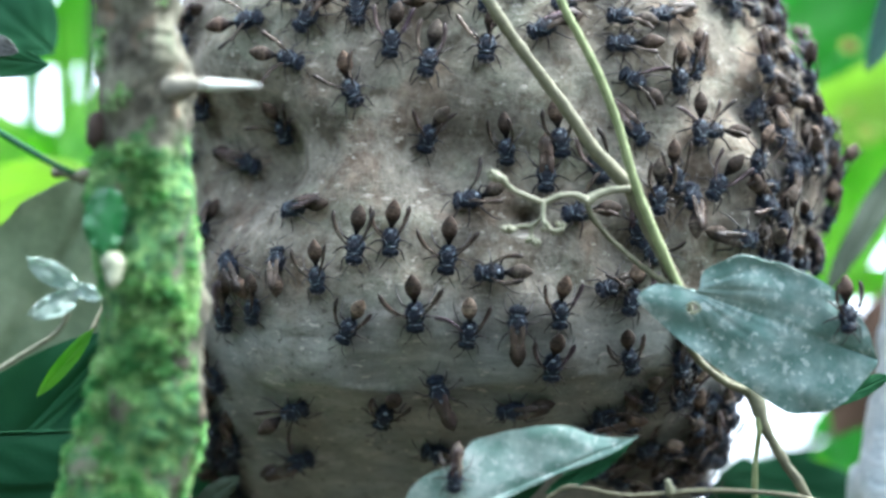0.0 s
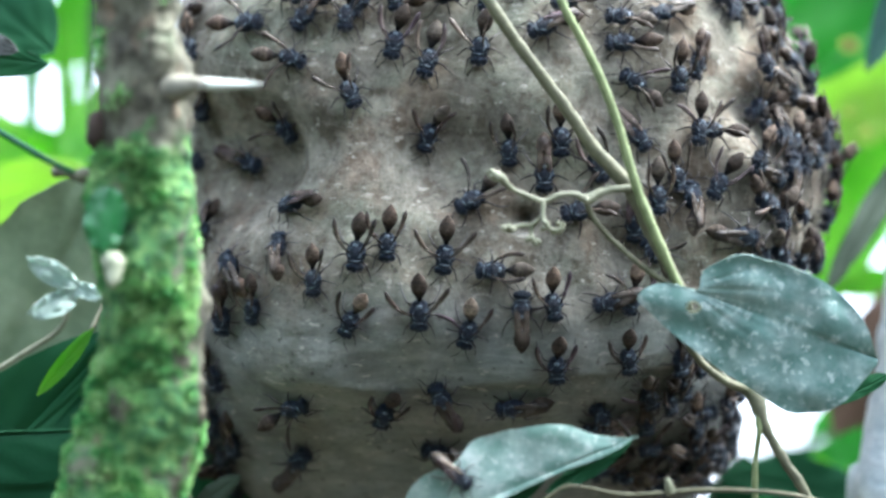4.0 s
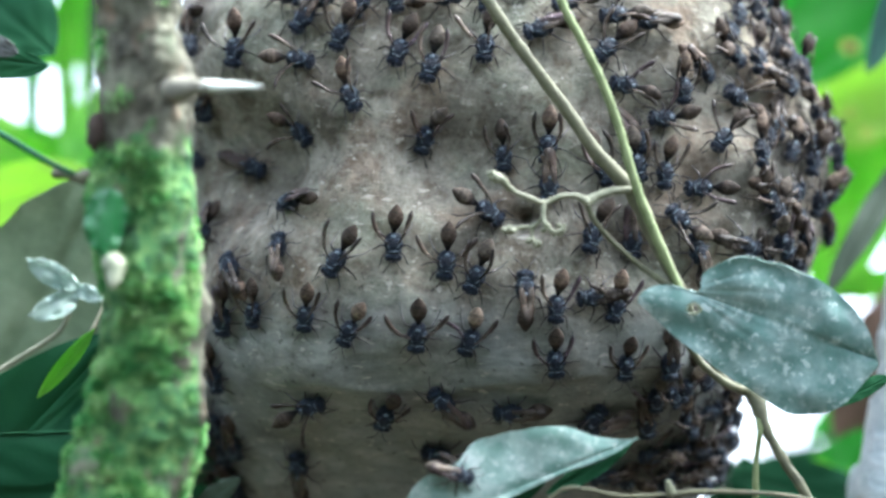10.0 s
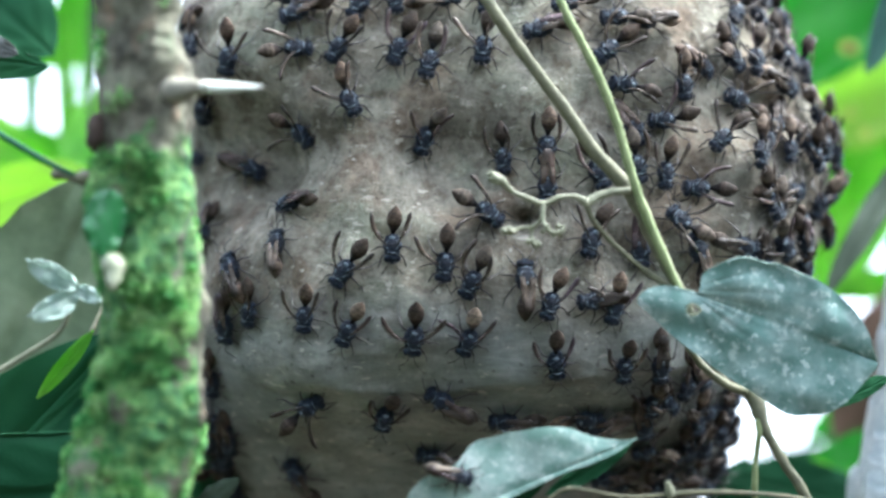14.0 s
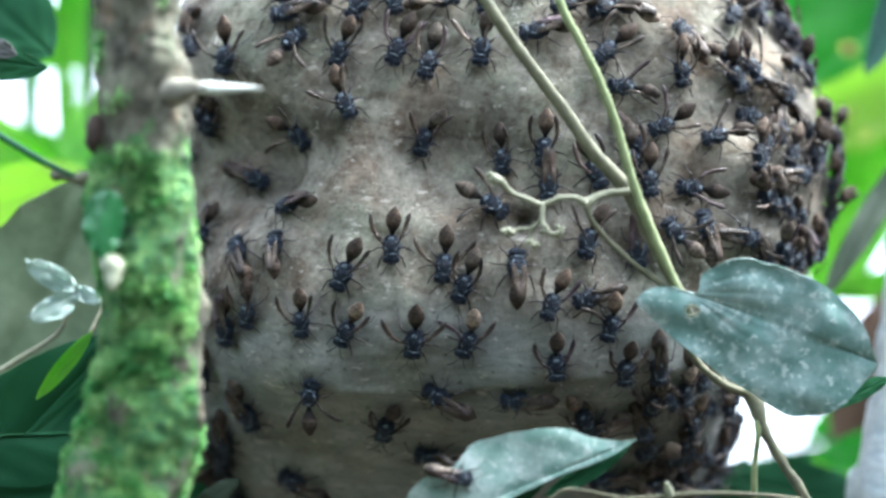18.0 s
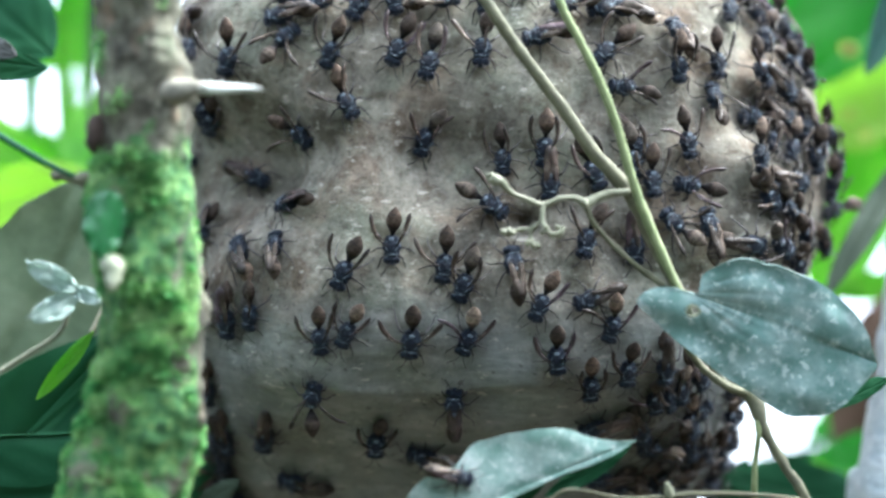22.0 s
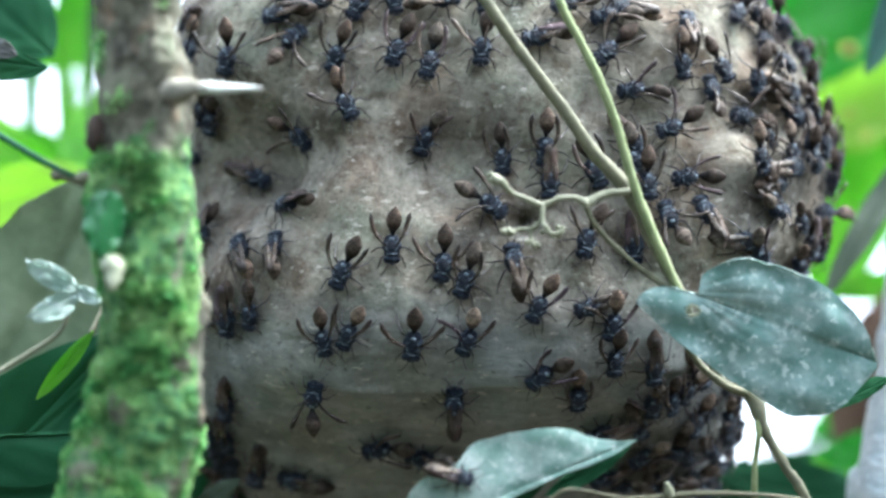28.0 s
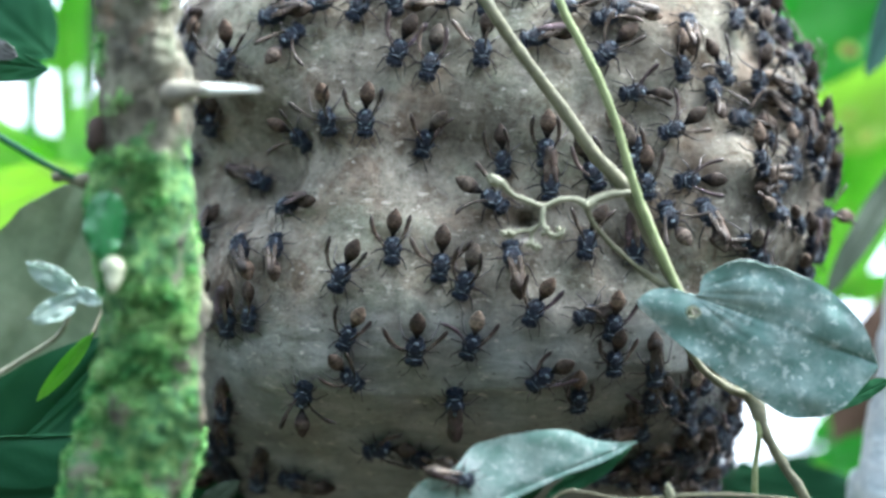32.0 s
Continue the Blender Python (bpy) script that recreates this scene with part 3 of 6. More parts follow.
def trunk():
    ob = new("tree_trunk")
    tagged(ob, "thorny grey trunk thickly grown with green moss", "trunk")
    pts = stem(TRUNK)
    x, y, z, r = pts[-1]
    pts += [(x - 0.10, y + 0.02, z - 0.5, 0.034), (x - 0.18, y + 0.03, -0.1, 0.045)]
    me = tube_mesh("bark", pts, 56, 26, 0.0042, 48.0)
    part("bark", me, BARK, ob)
    # moss cushions: many small blades standing on the bark
    rng = random.Random(4)
    verts, faces = [], []
    cand = [p for p in me.polygons if 1.60 < p.center.z < 1.93 and p.normal.y < 0.55]
    for p in cand:
        c = p.center
        v = (1.845 - c.z) / 0.05
        d = noise.fractal(c * 38, 0.8, 2.0, 4) + 0.25 * noise.noise(c * 130) + min(0.32, max(-1.5, (0.30 if v > 0 else 0.8) * v))
        side = (PLAN.inverted() @ c).x / UNIT * DIST / (PLAN.inverted() @ c).y + 784
        down = 441 - (PLAN.inverted() @ c).z / UNIT * DIST / (PLAN.inverted() @ c).y
        d -= max(0.0, (side - 343) / 14)
        for gx, gy, rx, ry in GAPS:
            d -= 0.9 * math.exp(-((side - gx) / rx) ** 2 - ((down - gy) / ry) ** 2)
        clump = noise.noise(Vector((c.x * 110, c.y * 110, c.z * 210))) + 0.5 * noise.noise(c * 300)
        if d + 0.25 * clump < 0.10 or clump < -0.42:
            continue
        tall = 0.6 + 1.2 * max(0.0, clump)
        for _ in range(8 if d > 0.25 else 5):
            o = Vector((rng.uniform(-1, 1), rng.uniform(-1, 1), rng.uniform(-1, 1))) * 0.0022
            n = (p.normal + Vector((rng.uniform(-.8, .8), rng.uniform(-.8, .8), rng.uniform(-.5, .9)))).normalized()
            s = n.cross(Vector((rng.uniform(-1, 1), rng.uniform(-1, 1), rng.uniform(-1, 1)))).normalized()
            n = (n + Vector((0, 0, -0.5 * max(0.0, clump)))).normalized()
            h = rng.uniform(0.0010, 0.0024) * tall * (0.6 + min(1.2, max(0, d)))
            w = rng.uniform(0.0006, 0.0013)
            i = len(verts)
            b = c + o - p.normal * 0.0006
            verts += [tuple(b - s * w), tuple(b + s * w), tuple(b + n * h * 0.6 + s * w * 0.8), tuple(b + n * h), tuple(b + n * h * 0.6 - s * w * 0.8)]
            faces.append((i, i + 1, i + 2, i + 3, i + 4))
    mm = bpy.data.meshes.new("moss")
    mm.from_pydata(verts, [], faces)
    moss = part("moss", mm, MOSS, ob, smooth=False)
    tagged(moss, "bright green moss cushions", kind="stuff")
    th = tube_mesh("thorn_base", stem([(286, 162, -0.091, 33), (314, 159, -0.099, 23), (338, 156, -0.104, 17), (362, 154, -0.1065, 11), (372, 154, -0.107, 9.5)]), 14, 6, 0.0006, 200)
    part("thorn_base", th, GREYBARK, ob)
    th = tube_mesh("thorn", stem([(345, 155, -0.105, 9), (366, 154, -0.107, 10.5), (400, 154, -0.11, 8), (436, 154, -0.113, 5), (464, 154, -0.115, 1)]), 12, 6)
    part("thorn", th, THORN, ob, "pale straight thorn")
    th = tube_mesh("thorn_cone", stem([(190, 464, -0.103, 14), (202, 468, -0.109, 19), (202, 486, -0.111, 16), (199, 502, -0.113, 11), (197, 513, -0.114, 4)]), 12, 6)
    part("bud", th, PALEBUD, ob, "pale blunt bud")
    kn = tube_mesh("knob", stem([(196, 205, -0.088, 14), (178, 222, -0.089, 22), (171, 245, -0.09, 20), (172, 268, -0.089, 8)]), 12, 5, 0.001, 200)
    part("knob", kn, HOLE, ob, "dark bark knob")
    tw = tube_mesh("side_twig", stem([(215, 318, -0.085, 30), (170, 318, -0.085, 20), (130, 314, -0.083, 11), (96, 308, -0.073, 7)]), 12, 6, 0.0008, 150)
    part("side_twig", tw, VINE, ob)
    tw = tube_mesh("thin_twig", stem([(150, 318, -0.084, 5), (100, 296, -0.083, 6), (50, 268, -0.073, 6.5), (0, 238, -0.063, 6.5), (-60, 205, -0.053, 6)]), 8, 6)
    part("thin_twig", tw, DARK, ob, "thin dark green twig")
    return ob


TRUNK_OB = trunk()
leaf(TRUNK_OB, (198, 336, -0.105), (184, 456, -0.108), ((0.0, 0.36), (0.9, 0.30)), ((0.0, 0.50), (0.8, 0.52)), MOSSLEAF,
     "small dark green leaf pressed against the moss", cup=-0.7, wave=0.14, rib=1.2)


# ---- vine with its leaves and tendril ----
def ball(cx, cy, cz, rx, ry, rz, nose=0.0, n=10, k=12):
    """A rounded body; nose narrows it towards -y."""
    rows = []
    for i in range(n + 1):
        a = math.pi * i / n
        y = math.cos(a)
        r = math.sin(a) * (1 + nose * y)
        rows.append([(cx + rx * r * math.cos(2 * math.pi * j / k), cy + ry * y, cz + rz * r * math.sin(2 * math.pi * j / k)) for j in range(k)])
    return grid_mesh("ball", rows, True)


def joined(*meshes, rugged=0.0):
    bm = bmesh.new()
    for me in meshes:
        bm.from_mesh(me)
        bpy.data.meshes.remove(me)
    for v in bm.verts:
        v.co += v.co.normalized() * rugged * noise.noise(v.co * 900)
    return bm


def vine():
    ob = new("climbing_vine")
    tagged(ob, "thin climbing vine with two stems and a curled tendril", "vine")
    d = -0.034
    part("stem", tube_mesh("stem", stem([(700, -300, d + 0.02, 9.7), (790, -110, d + 0.01, 10.6), (856, -8, d, 11), (905, 66, d, 11), (960, 140, d, 11.4), (1010, 208, d, 11.9), (1052, 268, d, 12.3),
                                         (1098, 318, d, 14.1), (1128, 358, d, 15), (1150, 408, d, 14.1), (1176, 462, d, 12.3), (1200, 508, d, 10.6), (1214, 524, d, 7.9)]), 12, 6, 0.0004, 300), VINE, ob)
    part("green_stem", tube_mesh("green_stem", stem([(930, -300, d, 6.2), (965, -90, d - 0.002, 7), (994, 6, d - 0.004, 7.8), (1032, 80, d - 0.005, 8.2), (1066, 150, d - 0.006, 8.2), (1094, 225, d - 0.006, 8.2), (1112, 290, d - 0.006, 8.6),
                                                     (1134, 356, d - 0.0055, 8.6), (1162, 424, d - 0.005, 8.6), (1186, 478, d - 0.004, 7.8), (1206, 520, d - 0.003, 6.2)]), 12, 6, 0.0003, 300), GREENVINE, ob, "fresh green vine stem")
    t = d - 0.003
    part("tendril", tube_mesh("tendril", stem([(1116, 338, t, 6.6), (1082, 340, t, 7.4), (1052, 350, t - 0.002, 8.2), (1040, 358, t - 0.003, 9), (1018, 348, t - 0.004, 5.3), (990, 350, t - 0.005, 5.3),
                                               (962, 360, t - 0.006, 5.7), (930, 350, t - 0.008, 4.9), (906, 338, t - 0.009, 4.9), (890, 322, t - 0.01, 7.4), (878, 316, t - 0.01, 10.7), (870, 310, t - 0.01, 7.4)]), 10, 6, 0.0003, 400), TENDRIL, ob)
    part("tendril_curl", tube_mesh("tendril_curl", stem([(962, 360, t - 0.006, 5.7), (961, 385, t - 0.008, 4.1), (966, 402, t - 0.010, 4.1), (980, 412, t - 0.011, 4.5), (994, 410, t - 0.012, 4.9), (996, 402, t - 0.012, 3.3)]), 10, 6, 0.0003, 400), TENDRIL, ob)
    part("tendril_curl", tube_mesh("tendril_curl", stem([(961, 384, t - 0.008, 3.3), (944, 402, t - 0.006, 3.7), (922, 404, t - 0.005, 3.7), (904, 408, t - 0.005, 4.5), (894, 406, t - 0.005, 3.3)]), 10, 6, 0.0003, 400), TENDRIL, ob)
    part("tendril_curl", tube_mesh("tendril_curl", stem([(946, 398, t - 0.0062, 3.6), (941, 410, t - 0.006, 3.8), (941, 424, t - 0.006, 4.1), (948, 432, t - 0.007, 4.9), (954, 434, t - 0.007, 3.3)]), 10, 6, 0.0003, 400), TENDRIL, ob)
    rng = random.Random(8)
    for bx, by, k in ((872, 312, 6), (896, 406, 6), (907, 410, 4), (951, 434, 5), (940, 428, 3), (994, 404, 4), (984, 413, 4), (1040, 360, 3), (966, 404, 3)):
        balls = []
        for _ in range(k):
            c = at(bx + rng.uniform(-6, 6), by + rng.uniform(-5, 5), t - 0.009 + rng.uniform(-0.002, 0.001))
            r = rng.uniform(0.0008, 0.0014)
            balls.append(ball(c.x, c.y, c.z, r, r, r, 0, 6, 8))
        part("flower_bud", joined(*balls), TENDRIL, ob, "knobbly pale flower buds")
    part("side_stem", tube_mesh("side_stem", stem([(1038, 360, t - 0.003, 5.7), (1050, 390, t - 0.002, 4.9), (1078, 424, t, 4.9), (1114, 456, t, 4.9), (1148, 484, t + 0.001, 5.3), (1176, 502, t + 0.001, 5.7), (1200, 514, t + 0.002, 4.9)]), 10, 6, 0.0003, 300), VINE, ob)
    part("lower_stem", tube_mesh("lower_stem", stem([(1208, 520, d + 0.006, 8), (1238, 600, d + 0.016, 7), (1266, 655, d + 0.016, 7), (1292, 682, d + 0.015, 8), (1320, 690, d + 0.012, 12), (1340, 714, d + 0.008, 15), (1347, 742, d + 0.006, 12), (1366, 782, d + 0.006, 9), (1392, 826, d + 0.006, 9),
                                                     (1420, 868, d + 0.006, 9), (1450, 930, d + 0.01, 9), (1500, 1050, d + 0.02, 9)]), 12, 6, 0.0006, 250), LOWSTEM, ob)
    part("leaf_stalk", tube_mesh("leaf_stalk", stem([(1190, 566, d + 0.006, 6), (1218, 614, d + 0.006, 6.5), (1242, 646, d + 0.006, 7), (1270, 670, d + 0.006, 6.5), (1296, 686, d + 0.005, 7), (1322, 694, d + 0.006, 7)]), 12, 6, 0.0004, 300), VINE, ob, "pale green leaf stalk")
    part("lower_stem", tube_mesh("lower_stem", stem([(1344, 736, d + 0.006, 8), (1343, 772, d + 0.004, 5.5), (1338, 812, d + 0.006, 5), (1336, 850, d + 0.006, 5.5), (1336, 900, d + 0.008, 5.5), (1330, 1050, d + 0.01, 5)]), 10, 6, 0.0003, 300), GREENVINE, ob)
    part("runner", tube_mesh("runner", stem([(905, 930, -0.05, 3.6), (975, 882, -0.05, 3.6), (1002, 866, -0.05, 3.8), (1040, 868, -0.05, 3.6), (1110, 880, -0.05, 3.8), (1186, 876, -0.05, 4.2), (1230, 872, -0.05, 4.5), (1300, 872, -0.048, 4.2), (1400, 880, -0.045, 4.2), (1470, 900, -0.04, 6)]), 10, 6, 0.0003, 300), VINE, ob)
    part("runner_bud", tube_mesh("runner_bud", stem([(1188, 878, -0.05, 9), (1184, 864, -0.051, 8), (1181, 852, -0.052, 4)]), 10, 4), TENDRIL, ob)
    return ob


VINE_OB = vine()
HEART_LEAF = leaf(VINE_OB, (1226, 518, -0.038), (1552, 640, -0.030), None, None, WAXY,
     "dusty blue-green heart-shaped leaf with a torn hole", rims=(((1236, 514), (1248, 482), (1300, 455), (1360, 466), (1420, 487), (1490, 530), (1528, 580), (1540, 612)), ((1190, 506), (1150, 510), (1128, 532), (1160, 562), (1215, 612), (1300, 672), (1388, 726), (1448, 733), (1486, 718), (1530, 672), (1550, 650))),
     cup=0.0, bend=0.03, wave=0.06, lean=(-0.12, 0.14), hole=(1226, 548, -0.04, 12), rib=2.2, n=110, m=44, veins=0.0, fan=(0.13, -0.14, -0.36, -0.85, 0.38, 0.75))
LONG_LEAF = leaf(VINE_OB, (700, 960, -0.055), (1128, 777, -0.05), None, None, PALELEAF,
     "pale blue-green pointed leaf hanging below the nest", rims=(((712, 900), (738, 856), (800, 824), (846, 782), (922, 764), (996, 757), (1052, 774), (1092, 779)), ((860, 900), (936, 852), (1004, 836), (1060, 816), (1096, 798))),
     bend=0.01, wave=0.03, lean=(0.12, -0.2), rib=1.4, n=72, m=18, stalk=(905, 930, -0.05), veins=0.002)
leaf(VINE_OB, (800, 930, -0.045), (975, 840, -0.045), ((0.2, 0.3), (0.7, 0.2)), ((0.2, 0.2), (0.7, 0.2)), DARK, "dark green leaf below the pale one", wave=0.05, stalk=(905, 930, -0.05))
leaf(VINE_OB, (965, 876, -0.046), (1118, 786, -0.044), ((0.2, 0.1), (0.7, 0.12)), ((0.2, 0.15), (0.7, 0.15)), DARK, "small dark green leaf below the pale one", wave=0.05)


leaf(VINE_OB, (1575, 668, -0.012), (1462, 724, -0.018), ((0.2, 0.16), (0.8, 0.12)), ((0.2, 0.22), (0.8, 0.16)), DARK, "small dark green leaf behind the heart-shaped one", wave=0.05)


def torn_rim(plant):
    ring = [(1226 + 13 * math.cos(a) * (1 + 0.25 * math.sin(3 * a + 1)), 548 + 9 * math.sin(a), -0.0395, 2.2) for a in np.linspace(0, 2 * math.pi, 11)]
    part("torn_rim", tube_mesh("torn_rim", stem(ring), 6, 3), PALEBUD, plant, "pale dry rim of the hole")


torn_rim(VINE_OB)


def spot(plant, gx, gy, depth, r, material):
    rows = [[tuple(at(gx + f * r * math.cos(a) * (1 + 0.15 * math.sin(2 * a)), gy + f * r * math.sin(a) * 0.85, depth)) for a in np.linspace(0, 2 * math.pi, 14, endpoint=False)] for f in (0.02, 0.5, 1.0)]
    part("spot", grid_mesh("spot", rows, True), material, plant)


def shrub(label, stems):
    """A shrub whose upright stems rise from the ground; its leaves are added to it."""
    ob = new("shrub")
    tagged(ob, label, "shrub")
    for gx, top, depth, r in stems:
        a = at(gx, top, depth)
        b = at(gx, 1000, depth)
        part("stem", tube_mesh("stem", [(*a, r * 0.6), (*((a + b) / 2 + Vector((0.004, 0.006, 0))), r * 0.8), (*b, r), (b.x + 0.02, b.y, b.z * 0.5, r * 1.2), (b.x + 0.03, b.y + 0.02, -0.1, r * 1.6)], 12, 6, 0.0006, 80), TWIG, ob)
    return ob


# ---- leaves behind, left ----
near_left = shrub("shaded shrub with broad dark and dull green leaves", [(-230, -300, 0.06, 0.005), (235, -200, 0.065, 0.005)])
A, B = -230, 235
leaf(near_left, (-120, -90, 0.12), (98, 100, 0.10), ((0.2, 0.5), (0.8, 0.35)), ((0.2, 0.3), (0.8, 0.30)), DARK, "broad dark green leaf", wave=0.04, stalk=(A, -40, 0.06))
leaf(near_left, (-140, 90, 0.05), (86, 118, 0.04), ((0.2, 0.16), (0.8, 0.16)), ((0.2, 0.16), (0.85, 0.22)), DARK, "very dark green leaf", wave=0.04, stalk=(A, 120, 0.06))
leaf(near_left, (-40, 70, 0.035), (32, 96, 0.035), ((0.2, 0.35), (0.8, 0.3)), ((0.2, 0.3), (0.8, 0.3)), LICHEN, "small grey lichen-covered leaf", wave=0.1, stalk=(A, 140, 0.06))
leaf(near_left, (200, 300, 0.06), (-110, 850, 0.10), ((0.2, 0.34), (0.75, 0.30)), ((0.2, 0.28), (0.8, 0.30)), DULL, "large dull grey-green leaf", wave=0.05, rib=3, stalk=(B, 320, 0.065))
leaf(near_left, (215, 590, 0.03), (-140, 960, 0.06), ((0.2, 0.08), (0.7, 0.06)), ((0.2, 0.2), (0.8, 0.35)), DARK, "long dark green leaf", wave=0.03, rib=1, stalk=(B, 600, 0.065))
leaf(near_left, (215, 764, 0.01), (-140, 778, 0.02), ((0.1, 0.3), (0.8, 0.35)), ((0.2, 0.02), (0.8, 0.02)), DARK, "dark green leaf with a pale midrib", wave=0.02, rib=2.6, rib_material=PALEBUD, stalk=(B, 800, 0.065))
leaf(near_left, (270, 980, 0.10), (385, 580, 0.10), ((0.2, 0.3), (0.8, 0.2)), ((0.2, 0.4), (0.8, 0.35)), DARK, "dark green leaf below the nest", wave=0.05, stalk=(B, 990, 0.065))
leaf(near_left, (225, 650, 0.07), (-90, 900, 0.08), ((0.1, 0.3), (0.8, 0.3)), ((0.1, 0.3), (0.8, 0.3)), DARK, "broad dark green leaf", wave=0.03, stalk=(B, 660, 0.065))
leaf(near_left, (230, 870, 0.07), (-150, 880, 0.08), ((0.1, 0.2), (0.8, 0.3)), ((0.1, 0.3), (0.8, 0.3)), DARK, "broad dark green leaf", wave=0.03, stalk=(B, 880, 0.065))
leaf(near_left, (330, 1030, 0.10), (450, 790, 0.11), ((0.1, 0.4), (0.8, 0.3)), ((0.1, 0.4), (0.8, 0.3)), DARK, "dark green leaf below the nest", wave=0.03, stalk=(B, 1000, 0.065))
far_left = shrub("backlit shrub with bright yellow-green leaves", [(-260, -300, 0.36, 0.007), (255, -250, 0.36, 0.006)])
A, B = -260, 255
leaf(far_left, (120, -260, 0.33), (112, 330, 0.32), ((0.2, 0.035), (0.8, 0.035)), ((0.2, 0.04), (0.8, 0.03)), LIME, "long backlit bright green leaf", wave=0.02, stalk=(B, -200, 0.36))
leaf(far_left, (58, -120, 0.34), (56, 320, 0.33), ((0.2, 0.05), (0.8, 0.04)), ((0.2, 0.04), (0.8, 0.05)), GREEN, "narrow backlit bright green leaf", wave=0.02, stalk=(A, -200, 0.36))
leaf(far_left, (230, -60, 0.40), (60, 120, 0.39), ((0.2, 0.45), (0.8, 0.40)), ((0.2, 0.35), (0.8, 0.25)), LIME, "backlit bright green leaf", wave=0.04, stalk=(B, -30, 0.36))
leaf(far_left, (200, 150, 0.3), (118, 305, 0.28), ((0.2, 0.30), (0.8, 0.30)), ((0.2, 0.25), (0.8, 0.35)), LIME, "backlit bright green leaf", wave=0.04, stalk=(B, 120, 0.36))
leaf(far_left, (-160, 150, 0.31), (140, 330, 0.30), ((0.2, 0.16), (0.7, 0.14)), ((0.2, 0.3), (0.8, 0.3)), LIME, "broad backlit bright green leaf", wave=0.04, stalk=(A, 160, 0.36))
leaf(far_left, (-140, 420, 0.22), (150, 300, 0.20), ((0.2, 0.26), (0.8, 0.24)), ((0.2, 0.25), (0.8, 0.25)), YELLOW, "sunlit yellow-green leaf", wave=0.04, stalk=(A, 440, 0.36))
leaf(near_left, (165, 585, 0.022), (66, 705, 0.024), ((0.2, 0.14), (0.8, 0.12)), ((0.2, 0.12), (0.8, 0.12)), LIME, "small bright green leaf", wave=0.03, stalk=(235, 560, 0.065))
leaf(far_left, (-160, 60, 0.42), (90, 150, 0.42), ((0.2, 0.16), (0.8, 0.14)), ((0.2, 0.05), (0.8, 0.04)), LIME, "backlit bright green leaf", wave=0.03, stalk=(A, 20, 0.36))
leaf(far_left, (185, 40, 0.44), (150, 230, 0.44), ((0.2, 0.05), (0.8, 0.06)), ((0.2, 0.08), (0.8, 0.08)), LIME, "backlit bright green leaf", wave=0.03, stalk=(B, 30, 0.36))

leaf(far_left, (-150, -20, 0.46), (66, 128, 0.45), ((0.2, 0.25), (0.8, 0.3)), ((0.2, 0.2), (0.8, 0.2)), LIME, "backlit bright green leaf", wave=0.03, stalk=(A, -30, 0.36))
leaf(far_left, (240, 320, 0.42), (-40, 205, 0.41), ((0.2, 0.2), (0.8, 0.2)), ((0.2, 0.16), (0.8, 0.10)), LIME, "broad backlit bright green leaf", wave=0.03, stalk=(B, 330, 0.36))
leaf(far_left, (210, -20, 0.43), (104, 260, 0.42), ((0.2, 0.02), (0.8, 0.04)), ((0.1, 0.14), (0.3, 0.06)), LIME, "backlit bright green leaf", wave=0.03, stalk=(B, -30, 0.36))
leaf(far_left, (172, -120, 0.30), (162, 240, 0.29), ((0.2, 0.04), (0.8, 0.03)), ((0.2, 0.04), (0.8, 0.03)), SLATE, "narrow pale grey withered leaf", wave=0.02, stalk=(B, -140, 0.36))


def seedling():
    ob = new("pale_seedling")
    tagged(ob, "small pale whitish seedling on a thin curved stem", "plant")
    d = -0.05
    part("stem", tube_mesh("stem", stem([(-215, 800, 0.06, 8), (-60, 690, d, 6), (0, 656, d, 5.5), (55, 622, d, 5), (98, 594, d, 5), (118, 565, d, 4.5), (126, 525, d, 5), (132, 512, d, 5)]), 8, 6), TENDRIL, ob)
    for b, t, l, r in (((140, 508, d), (46, 458, d - 0.01), 0.30, 0.20), ((140, 514, d), (48, 560, d - 0.012), 0.36, 0.16), ((128, 508, d), (182, 534, d - 0.006), 0.28, 0.28)):
        leaf(ob, b, t, ((0.2, l), (0.8, l)), ((0.2, r), (0.8, r)), WHITELEAF, "", cup=0.3, wave=0.30, n=22, m=8, rib=1)


seedling()

# ---- leaves behind, right ----
right = shrub("backlit shrub with bright and dark green leaves", [(1790, -300, 0.30, 0.008)])
C = 1790
leaf(right, (1680, -40, 0.26), (1388, 165, 0.25), ((0.2, 0.14), (0.8, 0.14)), ((0.2, 0.55), (0.8, 0.5)), GREEN, "broad deep green leaf", wave=0.02, rib=2, stalk=(C, -60, 0.3))
leaf(right, (1700, -160, 0.28), (1300, 70, 0.27), ((0.2, 0.16), (0.8, 0.16)), ((0.2, 0.3), (0.8, 0.24)), GREEN, "broad deep green leaf", wave=0.02, rib=2, stalk=(C, -180, 0.3))
spot(right, 1503, 84, 0.235, 18, SPOTHALO)
spot(right, 1503, 84, 0.232, 10, SPOTBROWN)
leaf(right, (1620, -120, 0.17), (1532, 132, 0.165), ((0.2, 0.26), (0.8, 0.18)), ((0.2, 0.14), (0.8, 0.08)), TEAL, "dark bluish-green leaf", wave=0.02, stalk=(C, -180, 0.3))
leaf(right, (1700, 60, 0.32), (1395, 215, 0.32), ((0.2, 0.30), (0.8, 0.3)), ((0.2, 0.2), (0.8, 0.2)), YELLOW, "sunlit yellow-green leaf", wave=0.04, stalk=(C, 60, 0.3))
leaf(right, (1580, 120, 0.36), (1450, 560, 0.35), ((0.2, 0.3), (0.8, 0.2)), ((0.2, 0.25), (0.8, 0.2)), LIME, "backlit bright green leaf", wave=0.04, stalk=(C, 120, 0.3))
